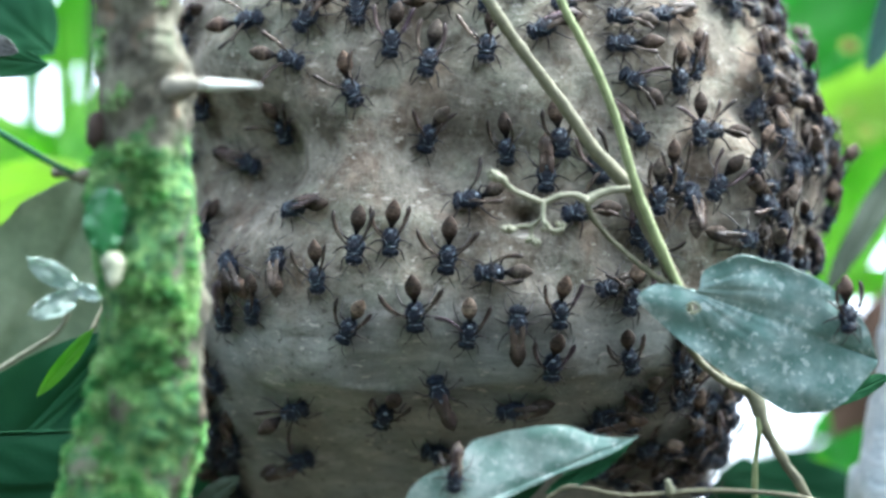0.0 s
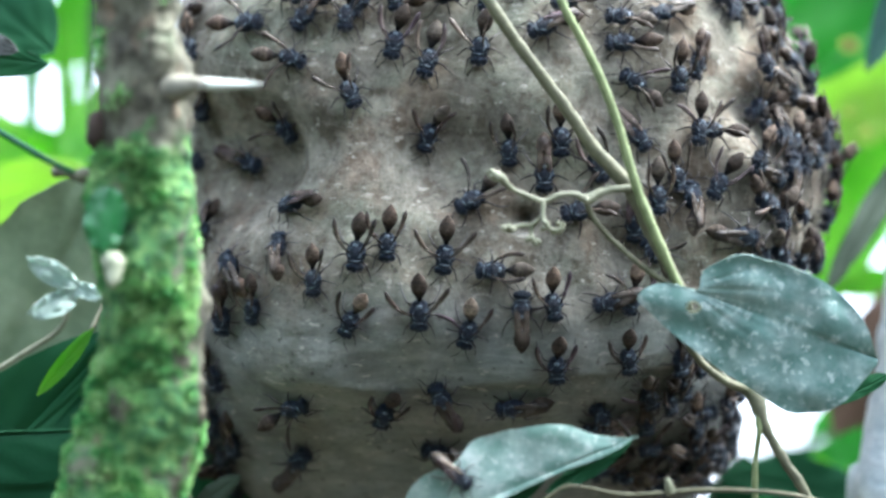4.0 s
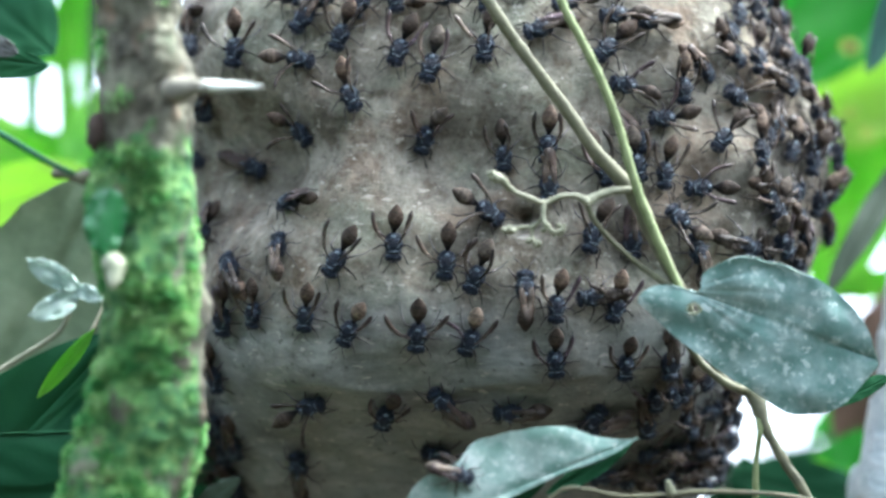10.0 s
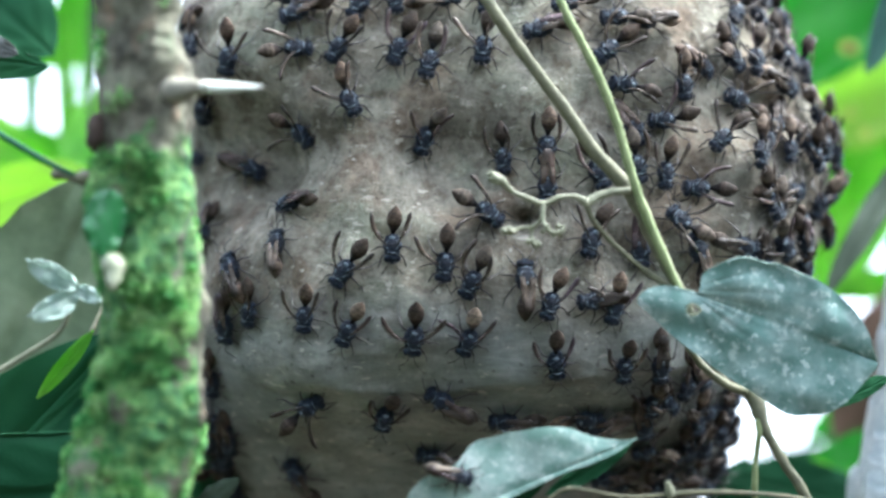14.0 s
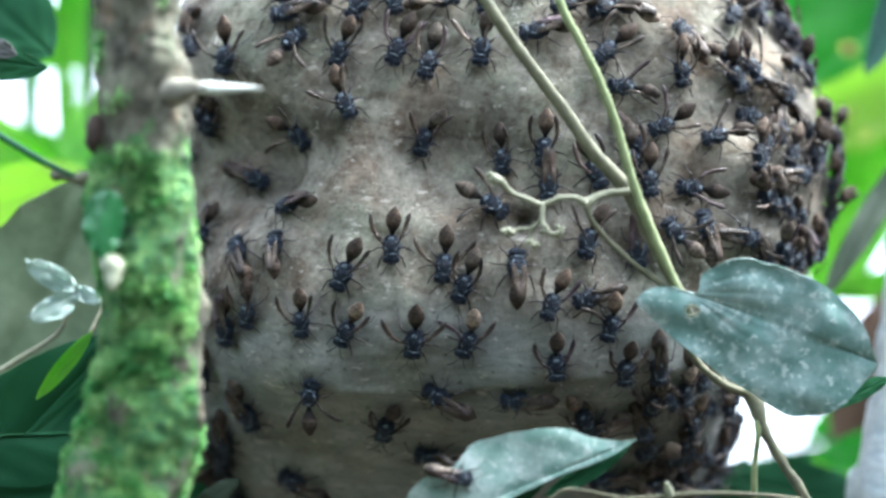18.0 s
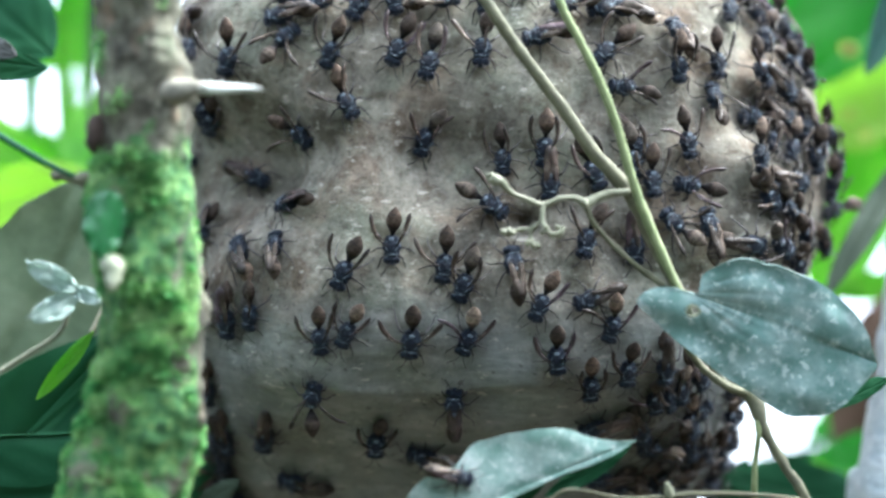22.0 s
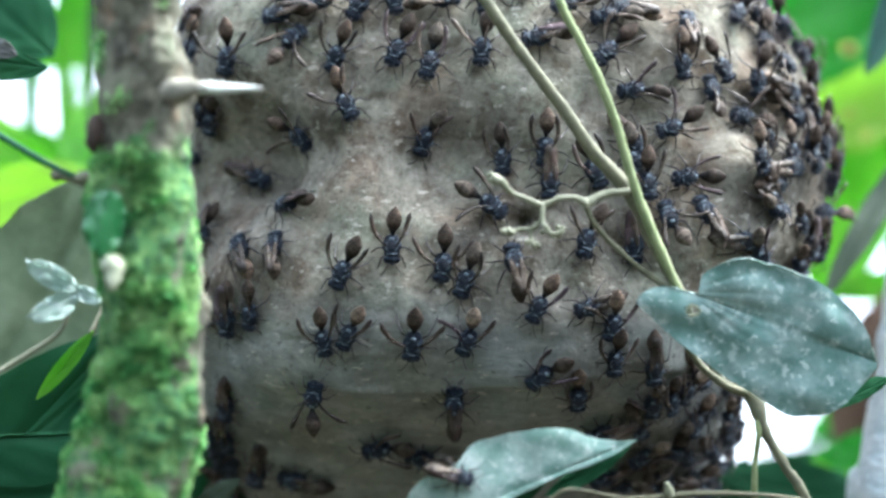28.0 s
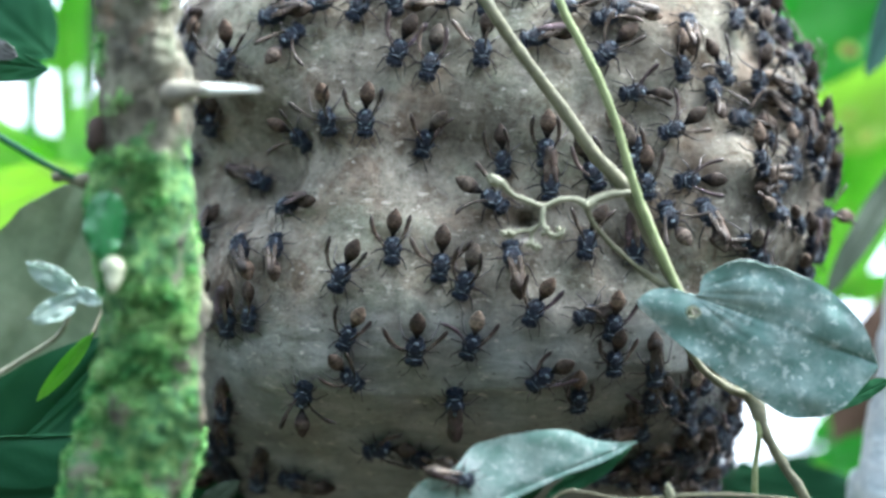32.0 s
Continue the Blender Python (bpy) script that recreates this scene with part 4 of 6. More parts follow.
leaf(right, (1640, 160, 0.31), (1470, 250, 0.30), ((0.2, 0.25), (0.9, 0.35)), ((0.2, 0.35), (0.9, 0.4)), YELLOW, "curled yellow-green leaf with pale blotches", wave=0.06, stalk=(C, 150, 0.3))
spot(right, 1502, 200, 0.27, 12, SPOTHALO)
spot(right, 1532, 236, 0.27, 14, SPOTHALO)
leaf(right, (1640, 220, 0.16), (1458, 530, 0.13), ((0.2, 0.10), (0.8, 0.06)), ((0.2, 0.08), (0.8, 0.10)), SLATE, "narrow grey-green leaf", wave=0.04, stalk=(C, 240, 0.3))
leaf(right, (1655, 512, 0.30), (1480, 800, 0.30), ((0.2, 0.5), (0.8, 0.3)), ((0.0, 0.40), (0.8, 0.3)), BROWNLEAF, "withered brown leaf", wave=0.08, stalk=(C, 480, 0.3))
leaf(right, (1620, 500, 0.34), (1470, 520, 0.34), ((0.2, 0.2), (0.8, 0.2)), ((0.2, 0.3), (0.8, 0.3)), LIME, "bright green leaf", wave=0.04, stalk=(C, 460, 0.3))
leaf(right, (1620, 840, 0.40), (1440, 832, 0.39), ((0.2, 0.25), (0.8, 0.25)), ((0.2, 0.30), (0.8, 0.25)), LIME, "bright green leaf below the vine", wave=0.05, stalk=(C, 780, 0.3))
leaf(right, (1600, 880, 0.26), (1400, 930, 0.26), ((0.2, 0.3), (0.8, 0.3)), ((0.2, 0.3), (0.8, 0.3)), LIME, "bright green leaf below the vine", wave=0.05, stalk=(C, 850, 0.3))
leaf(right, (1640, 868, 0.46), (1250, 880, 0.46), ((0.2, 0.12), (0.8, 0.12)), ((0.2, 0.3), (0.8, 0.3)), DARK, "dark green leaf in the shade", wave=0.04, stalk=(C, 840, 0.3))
leaf(right, (1600, 1000, 0.42), (1270, 905, 0.42), ((0.2, 0.14), (0.8, 0.14)), ((0.2, 0.3), (0.8, 0.3)), GREEN, "green leaf in the shade", wave=0.05, stalk=(C, 960, 0.3))

leaf(right, (1570, 640, 0.44), (1424, 785, 0.44), ((0.2, 0.16), (0.8, 0.18)), ((0.2, 0.16), (0.8, 0.18)), GREEN, "deep green leaf behind the withered one", wave=0.04, stalk=(C, 580, 0.3))
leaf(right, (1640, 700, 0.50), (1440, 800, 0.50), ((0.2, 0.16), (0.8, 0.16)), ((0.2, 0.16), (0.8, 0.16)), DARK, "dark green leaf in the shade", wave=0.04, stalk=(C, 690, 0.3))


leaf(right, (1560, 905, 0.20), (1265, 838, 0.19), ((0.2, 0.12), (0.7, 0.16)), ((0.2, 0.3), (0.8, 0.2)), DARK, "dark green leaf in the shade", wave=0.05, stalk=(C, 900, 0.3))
leaf(right, (1500, 900, 0.23), (1440, 812, 0.225), ((0.2, 0.3), (0.8, 0.25)), ((0.2, 0.3), (0.8, 0.25)), LIME, "small bright green leaf below the vine", wave=0.05, stalk=(C, 880, 0.3))
leaf(right, (1600, 760, 0.24), (1420, 832, 0.235), ((0.2, 0.25), (0.8, 0.2)), ((0.2, 0.2), (0.8, 0.2)), GREEN, "deep green leaf below the withered one", wave=0.05, stalk=(C, 740, 0.3))
leaf(right, (1270, 985, 0.21), (1322, 806, 0.205), ((0.2, 0.4), (0.8, 0.3)), ((0.2, 0.4), (0.8, 0.3)), DARK, "green leaf below the nest", wave=0.05, stalk=(C, 960, 0.3))
leaf(near_left, (345, 905, 0.05), (425, 846, 0.045), ((0.2, 0.3), (0.8, 0.2)), ((0.2, 0.25), (0.8, 0.2)), SLATE, "small grey-green leaf under the nest", wave=0.08, stalk=(235, 905, 0.065))


def pale_trunk():
    ob = new("pale_tree_trunk")
    tagged(ob, "pale bluish-white tree trunk behind the leaves", "trunk")
    pts = stem([(1660, -500, 0.10, 46), (1645, 100, 0.10, 50), (1618, 500, 0.1, 52), (1594, 700, 0.1, 54), (1572, 882, 0.1, 60), (1550, 1100, 0.1, 62)])
    x, y, z, r = pts[-1]
    pts += [(x - 0.03, y + 0.02, z - 0.6, 0.018), (x - 0.05, y + 0.03, -0.1, 0.03)]
    part("bark", tube_mesh("bark", pts, 24, 10, 0.002, 60), PALEBARK, ob)


pale_trunk()


# ---- the wasps ----
def wing_mesh(wide=1.0, hook=1.0, bow=0.0, arch=0.0012):
    """A narrow folded wing, hinged at its own origin and pointing back along -y: thin at the hinge, broadest near its blunt end.
    hook turns its end (out, or in where negative), bow bends its middle out."""
    top = []
    for i in range(21):
        s = i / 20
        w = 0.00190 * wide * (0.40 + 0.70 * s) * min(1.0, (1.002 - s) / 0.16) ** 0.5 * (1 + 0.08 * math.sin(s * 23))
        x0 = hook * (0.0040 * s ** 3 - 0.0010 * s) + bow * 0.0034 * math.sin(math.pi * s ** 0.9)
        y = -0.0168 * s
        z = arch * math.sin(math.pi * s) + 0.0004 * math.sin(s * 9)
        top.append([(x0 - w * 0.62, y, z + 0.0001), (x0, y, z + 0.00055), (x0 + w * 0.62, y, z + 0.0001), (x0 + w * 0.55, y, z - 0.00012), (x0, y, z + 0.0003), (x0 - w * 0.55, y, z - 0.00012)])
    return grid_mesh("wing", top, True)


def gaster_mesh():
    """The abdomen on its thin waist, a blunt drop of five overlapping rings, broadest past its middle."""
    rows = []
    for i in range(33):
        s = i / 32
        r = (0.16 + 0.84 * math.sin(math.pi / 2 * min(1.0, s / 0.54)) ** 1.15) * max(0.0, 1 - max(0.0, (s - 0.54) / 0.46) ** 1.7) ** 0.85
        r *= 0.95 + 0.07 * ((s * 5.5) % 1.0)
        y = -0.0022 - 0.0128 * s
        rows.append([(0.0036 * r * math.cos(a), y, 0.0029 * r * math.sin(a) - 0.0009 * s * s) for a in np.linspace(0, 2 * math.pi, 16, endpoint=False)])
    return grid_mesh("abdomen", rows, True)


def leg_mesh(side, hip, knee, ankle, foot):
    pts = [(side * p[0] * 0.9, p[1] * 0.9, p[2], p[3] * 0.95) for p in (hip, knee, ankle, foot)]
    line = []
    for a, b in zip(pts[:-1], pts[1:]):
        line += [a, tuple((np.array(a) * 0.5 + np.array(b) * 0.5))]
    line.append(pts[-1])
    return tube_mesh("leg", line, 6, 2)


LEGS = [((0.0016, 0.0022, 0.0030, 0.00055), (0.0052, 0.0055, 0.0048, 0.00042), (0.0066, 0.0085, 0.0012, 0.0003), (0.0072, 0.0108, 0.0001, 0.0002)),
        ((0.0019, -0.0002, 0.0030, 0.00055), (0.0066, 0.0004, 0.0052, 0.00045), (0.0096, 0.0010, 0.0014, 0.0003), (0.0118, 0.0020, 0.0001, 0.0002)),
        ((0.0018, -0.0026, 0.0030, 0.0006), (0.0060, -0.0052, 0.0060, 0.00048), (0.0086, -0.0098, 0.0018, 0.0003), (0.0096, -0.0138, 0.0001, 0.0002))]
SHARED = {}


def wasp(left, right, gaster_up, rise=18, sway=0, wings=("hooked", "lyre")):
    """A wasp with its head towards +y, standing on z = 0. left, right: how far each wing is swung out, in degrees; rise: how far it is lifted."""
    ob = new("wasp")
    if not SHARED:
        SHARED["thorax"] = part("thorax", joined(ball(0, -0.0002, 0.0046, 0.0043, 0.0042, 0.0036, -0.10), ball(0, -0.0036, 0.0044, 0.0033, 0.0022, 0.0029), ball(0, 0.0027, 0.0043, 0.0036, 0.0020, 0.0028, -0.1),
                                              ball(0.0033, 0.0004, 0.0060, 0.0011, 0.0013, 0.0010, 0, 6, 8), ball(-0.0033, 0.0004, 0.0060, 0.0011, 0.0013, 0.0010, 0, 6, 8), ball(0, -0.0030, 0.0069, 0.0026, 0.0008, 0.0007, 0, 6, 8), rugged=0.0005), SHELL).data
        SHARED["head"] = part("head", joined(ball(0, 0.0057, 0.0036, 0.0035, 0.0022, 0.0030, -0.25), ball(0.0026, 0.0058, 0.0042, 0.0013, 0.0015, 0.0019, -0.2), ball(-0.0026, 0.0058, 0.0042, 0.0012, 0.0014, 0.0018, -0.2)), SHELL).data
        crown = lambda x, y: 0.0047 + 0.0035 * math.sqrt(max(0.0, 1 - (x / 0.0044) ** 2 - ((y + 0.0002) / 0.0041) ** 2))
        arc = [(0.0027 * math.cos(a), 0.0002 + 0.0025 * math.sin(a), crown(0.0027 * math.cos(a), 0.0002 + 0.0025 * math.sin(a)), 0.00019 + 0.00008 * math.sin(3 * a)) for a in np.linspace(-0.9, 0.9, 6)]
        # pale rims of the back plates; the middle dot is a painted glint
        SHARED["scutellum"] = part("scutellum", joined(ball(0, -0.0031, 0.0075, 0.0013, 0.0008, 0.0005, 0, 6, 8), tube_mesh("arc", arc, 5, 2), tube_mesh("arc", [(-x, y, z, r) for x, y, z, r in arc], 5, 2),
                                                       tube_mesh("bar", [(-0.0024, 0.0034, 0.0066, 0.00015), (0, 0.0038, 0.0073, 0.00026), (0.0024, 0.0034, 0.0066, 0.00015)], 5, 3)), SPOT).data
        SHARED["abdomen"] = part("abdomen", joined(gaster_mesh(), tube_mesh("waist", [(0, 0.0, 0, 0.0007), (0, -0.0012, 0.0002, 0.0007), (0, -0.0024, 0.0002, 0.0009), (0, -0.0034, 0.0, 0.0014)], 8, 4)), GASTER).data
        for kind, shape in (("hooked", (1.0, -0.1, 0.15)), ("lyre", (1.0, -0.45, 0.45)), ("bent", (0.95, 0.55, -0.35)), ("flat", (2.1, -0.10, 0.15))):
            SHARED["wing", kind] = part("wing", wing_mesh(*shape), WING).data
        for i, l in enumerate(LEGS):
            for s in (1, -1):
                SHARED["leg", i, s] = part("leg", leg_mesh(s, *l), LEG).data
        for s in (1, -1):
            SHARED["antenna", s] = part("antenna", tube_mesh("antenna", [(s * 0.0009, 0.0074, 0.0054, 0.00026), (s * 0.0018, 0.0092, 0.0066, 0.00022), (s * 0.0034, 0.0112, 0.0052, 0.00024), (s * 0.0048, 0.0126, 0.0034, 0.00022)], 6, 3), LEG).data
        for o in [o for o in bpy.data.objects if o.type == "MESH" and o.parent is None and o.data in SHARED.values()]:
            bpy.data.objects.remove(o)
    part("thorax", SHARED["thorax"], None, ob, "glossy blue-black thorax")
    h = part("head", SHARED["head"], None, ob)
    for s in (1, -1):
        part("antenna", SHARED["antenna", s], None, h)
    part("scutellum", SHARED["scutellum"], None, ob, "pale blue-grey rims of the back plates")
    g = part("abdomen", SHARED["abdomen"], None, ob, "brown rounded abdomen")
    g.matrix_basis = Matrix.Translation((0, -0.0036, 0.0046)) @ pose(0, 0, 0, -gaster_up, 0, sway)
    for s, a, kind in ((1, right, wings[0]), (-1, left, wings[1])):
        w = part("wing", SHARED["wing", kind], None, ob, "narrow folded brown wing")
        w.matrix_basis = Matrix.Translation((s * 0.0020, 0.0006, 0.0068)) @ pose(0, 0, 0, 0, 0, s * a) @ pose(0, 0, 0, -rise, 0, 0) @ Matrix.Diagonal((s, 1, 1, 1))
    for i in range(3):
        for s in (1, -1):
            part("leg", SHARED["leg", i, s], None, ob)
    return ob


# wing postures: left, right, abdomen lift, wing lift, abdomen sway
STYLES = {"vee": (26, 32, 30, 22, -8, ("lyre", "hooked")), "wide": (20, 62, 28, 14, 14, ("bent", "hooked")), "narrow": (14, 20, 20, 26, 0, ("lyre", "lyre")),
          "closed": (-10, -7, 2, 4, 0, ("flat", "flat")), "one": (14, 46, 34, 20, -16, ("hooked", "bent")), "splay": (40, 56, 26, 16, 4, ("lyre", "hooked"))}
LABEL = {"vee": "blue-black wasp with raised brown wings spread in a V", "wide": "blue-black wasp with brown wings held wide apart",
         "narrow": "blue-black wasp with raised brown wings held close", "closed": "blue-black wasp with brown wings folded flat",
         "one": "blue-black wasp with one brown wing lifted aside",
         "splay": "blue-black wasp with both brown wings spread low to the sides"}
KINDS = {k: tagged(wasp(*v), LABEL[k], "wasp", "wasps on the nest") for k, v in STYLES.items()}
USED, SIZE = set(), random.Random(3)


def wasp_at(style, m):
    """The first of a kind is the original, all others copies of it."""
    if style in USED:
        ob = copy_thing(KINDS[style], m)
        ob.animation_data_clear()
        return ob
    USED.add(style)
    KINDS[style].matrix_world = m
    return KINDS[style]


def on_leaf(blade, gx, gy, heading, under=False):
    """The pose of a wasp on a leaf's upper side."""
    tree = BVHTree.FromPolygons([v.co.copy() for v in blade.data.vertices], [tuple(f.vertices) for f in blade.data.polygons])
    way = (at(gx, gy) - EYE).normalized()
    hit, normal, _, _ = tree.ray_cast(EYE, way)
    if hit is None:
        hit, normal, _, _ = tree.find_nearest(at(gx, gy, -0.05))
    if normal.dot(way) > 0:
        normal = -normal
    if under:
        normal = -normal
    h = radians(heading)
    fwd = PLAN.to_3x3() @ Vector((math.cos(h), 0, math.sin(h)))
    fwd = (fwd - normal * fwd.dot(normal)).normalized()
    m = Matrix((fwd.cross(normal).normalized(), fwd, normal)).transposed().to_4x4()
    m.translation = hit + normal * 0.0003
    return m


def crawl(style, rows, size=0.0, roll=0.0, rear=0.0):
    """A wasp on the nest, led along rows of seconds, grid place and heading; roll and rear tip it over its neighbours."""
    tip = pose(0, 0, abs(roll) * 0.00006, rear, roll, 0)
    ob = wasp_at(style, on_nest(*rows[0][1:]) @ tip)
    ob.scale = (size or SIZE.uniform(0.82, 0.95),) * 3
    if len(rows) > 1:
        walk(ob, [(t, on_nest(x, y, h) @ tip) for t, x, y, h in rows])


# spells of seconds in which the wasps on the crowded shoulder of the nest walk from place to place
SPELLS = ((4.0, 6.7), (7.6, 9.8), (13.3, 16.4), (19.4, 21.8), (25.2, 27.8))
# wasps packed along the rim, which stay and fidget
RIM = [(1405, 462, -60), (1345, 462, -70), (1330, 8, -30), (1358, 15, -50), (1385, 115, -20), (1342, 250, -80), (1355, 322, -10),
       (1290, 30, -100), (1405, 385, -40), (1430, 285, -70), (1440, 260, -60), (1390, 270, -90)]
CROWD_LOW = [(1180, 705, -60), (1212, 748, -80), (1240, 725, 30), (1246, 790, -60), (1262, 815, -20), (1215, 835, -120), (1180, 850, 170), (1235, 855, -30), (1275, 730, -70),
             (1205, 690, -100), (1150, 705, -80), (1190, 800, 10), (1100, 850, 160), (1060, 830, 190), (1150, 860, -30), (1140, 800, 200), (1290, 700, -60), (1284, 732, -40), (1274, 765, -60), (1266, 802, -70), (1254, 842, -60), (1296, 688, 200), (345, 95, -90), (362, 195, -80), (352, 285, -20), (399, 800, -80), (412, 832, -70), (392, 774, -100), (428, 864, -60), (405, 815, 40)]
CROWD_TOP = [(345, 40, 200), (515, 2, -20), (700, 2, -80), (785, 2, 10), (862, 8, -90), (572, 8, -160), (1000, 15, 185), (640, 15, -120), (930, -20, -90), (1080, -25, -60)]


def shoulder(rng, style, *places):
    """A wasp on the shoulder, at six places with their headings in turn; it walks in the spells and fidgets between them."""
    rows = [(0.0, *places[0])]
    for (t0, t1), (x, y, h) in zip(SPELLS, places[1:]):
        t0, t1 = t0 + rng.uniform(0, 0.8), t1 - rng.uniform(0, 0.6)
        _, px, py, ph = rows[-1]
        rows.append((round(t0, 1), px + rng.uniform(-3, 3), py + rng.uniform(-3, 3), ph + rng.uniform(-6, 6)))
        steps = 1 + int(abs(h - ph) / 45)
        for k in range(1, steps + 1):
            f = k / steps
            rows.append((round(t0 + (t1 - t0) * f, 1), px + (x - px) * f, py + (y - py) * f, ph + (h - ph) * f))
    rows.append((32.0, rows[-1][1] + rng.uniform(-4, 4), rows[-1][2] + rng.uniform(-4, 4), rows[-1][3]))
    crawl(style, rows, rng.uniform(0.84, 0.95), rng.uniform(-14, 14), rng.uniform(-4, 8))


def motions():
    rng = random.Random(11)
    for x, y, h in RIM + CROWD_LOW:
        rows, t = [], 0.0
        while t < 32:
            rows.append((round(t, 1), x + rng.uniform(-9, 9), y + rng.uniform(-9, 9), h + rng.uniform(-25, 25)))
            t += rng.uniform(2, 6)
        crawl(rng.choice(("closed", "one", "one", "narrow", "wide", "vee")), rows + [(32.0, *rows[-1][1:])], rng.uniform(0.72, 0.88), rng.uniform(-30, 30), rng.uniform(-6, 14))
    shoulder(rng, "one", (1100, 38, 175), (1090, 38, 180), (1085, 33, 190), (1065, 20, 190), (1065, 20, 185), (1070, 32, 190))
    shoulder(rng, "closed", (1170, 37, 190), (1135, 18, 185), (1140, 48, 180), (1105, 18, 160), (1100, 20, 160), (1105, 22, 170))
    shoulder(rng, "vee", (1100, 88, 180), (1105, 95, 190), (1068, 95, 225), (1068, 98, 225), (1068, 98, 225), (1070, 98, 225))
    shoulder(rng, "one", (1120, 145, 150), (1095, 145, 180), (1100, 150, 175), (1100, 150, 180), (1100, 150, 180), (1115, 155, 190))
    shoulder(rng, "narrow", (1195, 145, -85), (1185, 140, -75), (1200, 160, -85), (1200, 128, -80), (1195, 120, -85), (1200, 115, -80))
    shoulder(rng, "closed", (1218, 120, -95), (1225, 100, -75), (1230, 130, -40), (1205, 65, 120), (1195, 62, 120), (1212, 50, 95))
    shoulder(rng, "wide", (1230, 240, -90), (1228, 225, -90), (1172, 215, -180), (1175, 225, -160), (1210, 255, -80), (1185, 230, -160))
    shoulder(rng, "one", (1255, 243, 175), (1285, 240, 190), (1275, 255, 235), (1265, 248, 190), (1255, 175, 100), (1250, 162, 100))
    shoulder(rng, "one", (1322, 195, -140), (1310, 145, -50), (1290, 170, 150), (1310, 205, 180), (1312, 205, 190), (1300, 205, 180))
    shoulder(rng, "vee", (1340, 130, -70), (1315, 110, -85), (1325, 115, -80), (1320, 130, -60), (1335, 135, -60), (1325, 145, -90))
    shoulder(rng, "vee", (1185, 320, -70), (1195, 310, -60), (1168, 312, -90), (1147, 325, -80), (1150, 325, -80), (1145, 330, -80))
    shoulder(rng, "closed", (1213, 362, 95), (1222, 440, 95), (1220, 445, 100), (1238, 404, 100), (1242, 398, 100), (1238, 380, 115))
    shoulder(rng, "vee", (1262, 335, -120), (1250, 326, -170), (1232, 335, -175), (1215, 330, -182), (1210, 322, -184), (1205, 308, -170))
    shoulder(rng, "narrow", (1325, 290, -100), (1330, 285, -90), (1330, 275, -80), (1328, 278, -85), (1330, 280, -80), (1332, 285, -70))
    shoulder(rng, "closed", (1375, 250, -80), (1360, 235, -100), (1365, 235, -95), (1370, 240, -95), (1380, 215, -40), (1390, 200, -40))
    shoulder(rng, "one", (1345, 368, -35), (1325, 355, -60), (1350, 360, -50), (1350, 352, -45), (1350, 350, -45), (1355, 360, -60))
    shoulder(rng, "closed", (1385, 305, 80), (1380, 330, 60), (1385, 338, 20), (1400, 305, 0), (1395, 315, -15), (1385, 295, 0))
    shoulder(rng, "closed", (1305, 420, -10), (1310, 410, 0), (1310, 430, -20), (1310, 415, -10), (1320, 425, -10), (1310, 420, -5))
    shoulder(rng, "one", (1370, 400, -80), (1390, 420, -60), (1360, 385, -80), (1375, 370, -50), (1380, 375, -45), (1365, 380, 0))
    shoulder(rng, "narrow", (1160, 357, -90), (1148, 330, -80), (1125, 300, -80), (1120, 290, -80), (1120, 290, -80), (1120, 290, -80))
    shoulder(rng, "wide", (1160, 450, 130), (1203, 412, 130), (1197, 392, 130), (1192, 410, 130), (1190, 395, 130), (1181, 385, 110))
    shoulder(rng, "closed", (1310, 20, -60), (1320, 15, -70), (1325, 35, -60), (1325, 35, -50), (1325, 38, -50), (1325, 40, -50))
    shoulder(rng, "one", (1358, 45, -40), (1375, 60, -50), (1365, 45, -40), (1370, 50, -50), (1370, 52, -50), (1370, 52, -45))
    shoulder(rng, "closed", (1410, 100, -80), (1400, 90, -60), (1405, 80, -75), (1395, 90, -60), (1395, 85, -60), (1400, 100, -60))
    shoulder(rng, "one", (1415, 150, -60), (1415, 150, -40), (1405, 130, -70), (1415, 135, -60), (1415, 140, -30), (1415, 170, -60))
    shoulder(rng, "closed", (1385, 165, -40), (1350, 130, -30), (1375, 150, -30), (1375, 160, -30), (1375, 155, -45), (1380, 160, -30))
    shoulder(rng, "closed", (1420, 205, -30), (1440, 205, -40), (1430, 210, -60), (1445, 198, -15), (1425, 230, -60), (1425, 200, -60))
    shoulder(rng, "one", (1440, 235, -40), (1455, 250, -70), (1452, 235, -50), (1462, 250, -80), (1450, 245, -50), (1450, 240, -60))
    shoulder(rng, "closed", (1455, 330, -90), (1464, 300, -90), (1455, 340, -120), (1458, 330, -90), (1455, 330, -90), (1455, 320, -90))
    shoulder(rng, "one", (1464, 310, -100), (1462, 340, -80), (1462, 365, -100), (1455, 375, -110), (1460, 370, -140), (1445, 375, -170))
    shoulder(rng, "closed", (1450, 385, -100), (1440, 385, -150), (1448, 410, -70), (1440, 430, -80), (1445, 430, -60), (1440, 435, -90))
    shoulder(rng, "one", (1375, 450, -60), (1390, 425, -60), (1375, 430, -60), (1380, 440, -70), (1375, 430, -40), (1340, 450, -60))
    shoulder(rng, "closed", (1430, 460, -70), (1425, 440, -50), (1410, 425, -60), (1420, 440, -60), (1410, 420, -60), (1420, 430, -80))
    shoulder(rng, "closed", (1410, 290, -100), (1415, 290, -80), (1415, 260, -45), (1415, 235, -50), (1410, 225, -80), (1420, 260, -80))
    shoulder(rng, "closed", (1455, 272, -90), (1450, 275, -90), (1462, 280, -80), (1465, 290, -80), (1465, 290, -80), (1462, 285, -90))
    shoulder(rng, "wide", (1270, 8, 180), (1265, 70, 140), (1280, 70, 60), (1285, 110, -20), (1260, 115, -85), (1270, 125, -60))
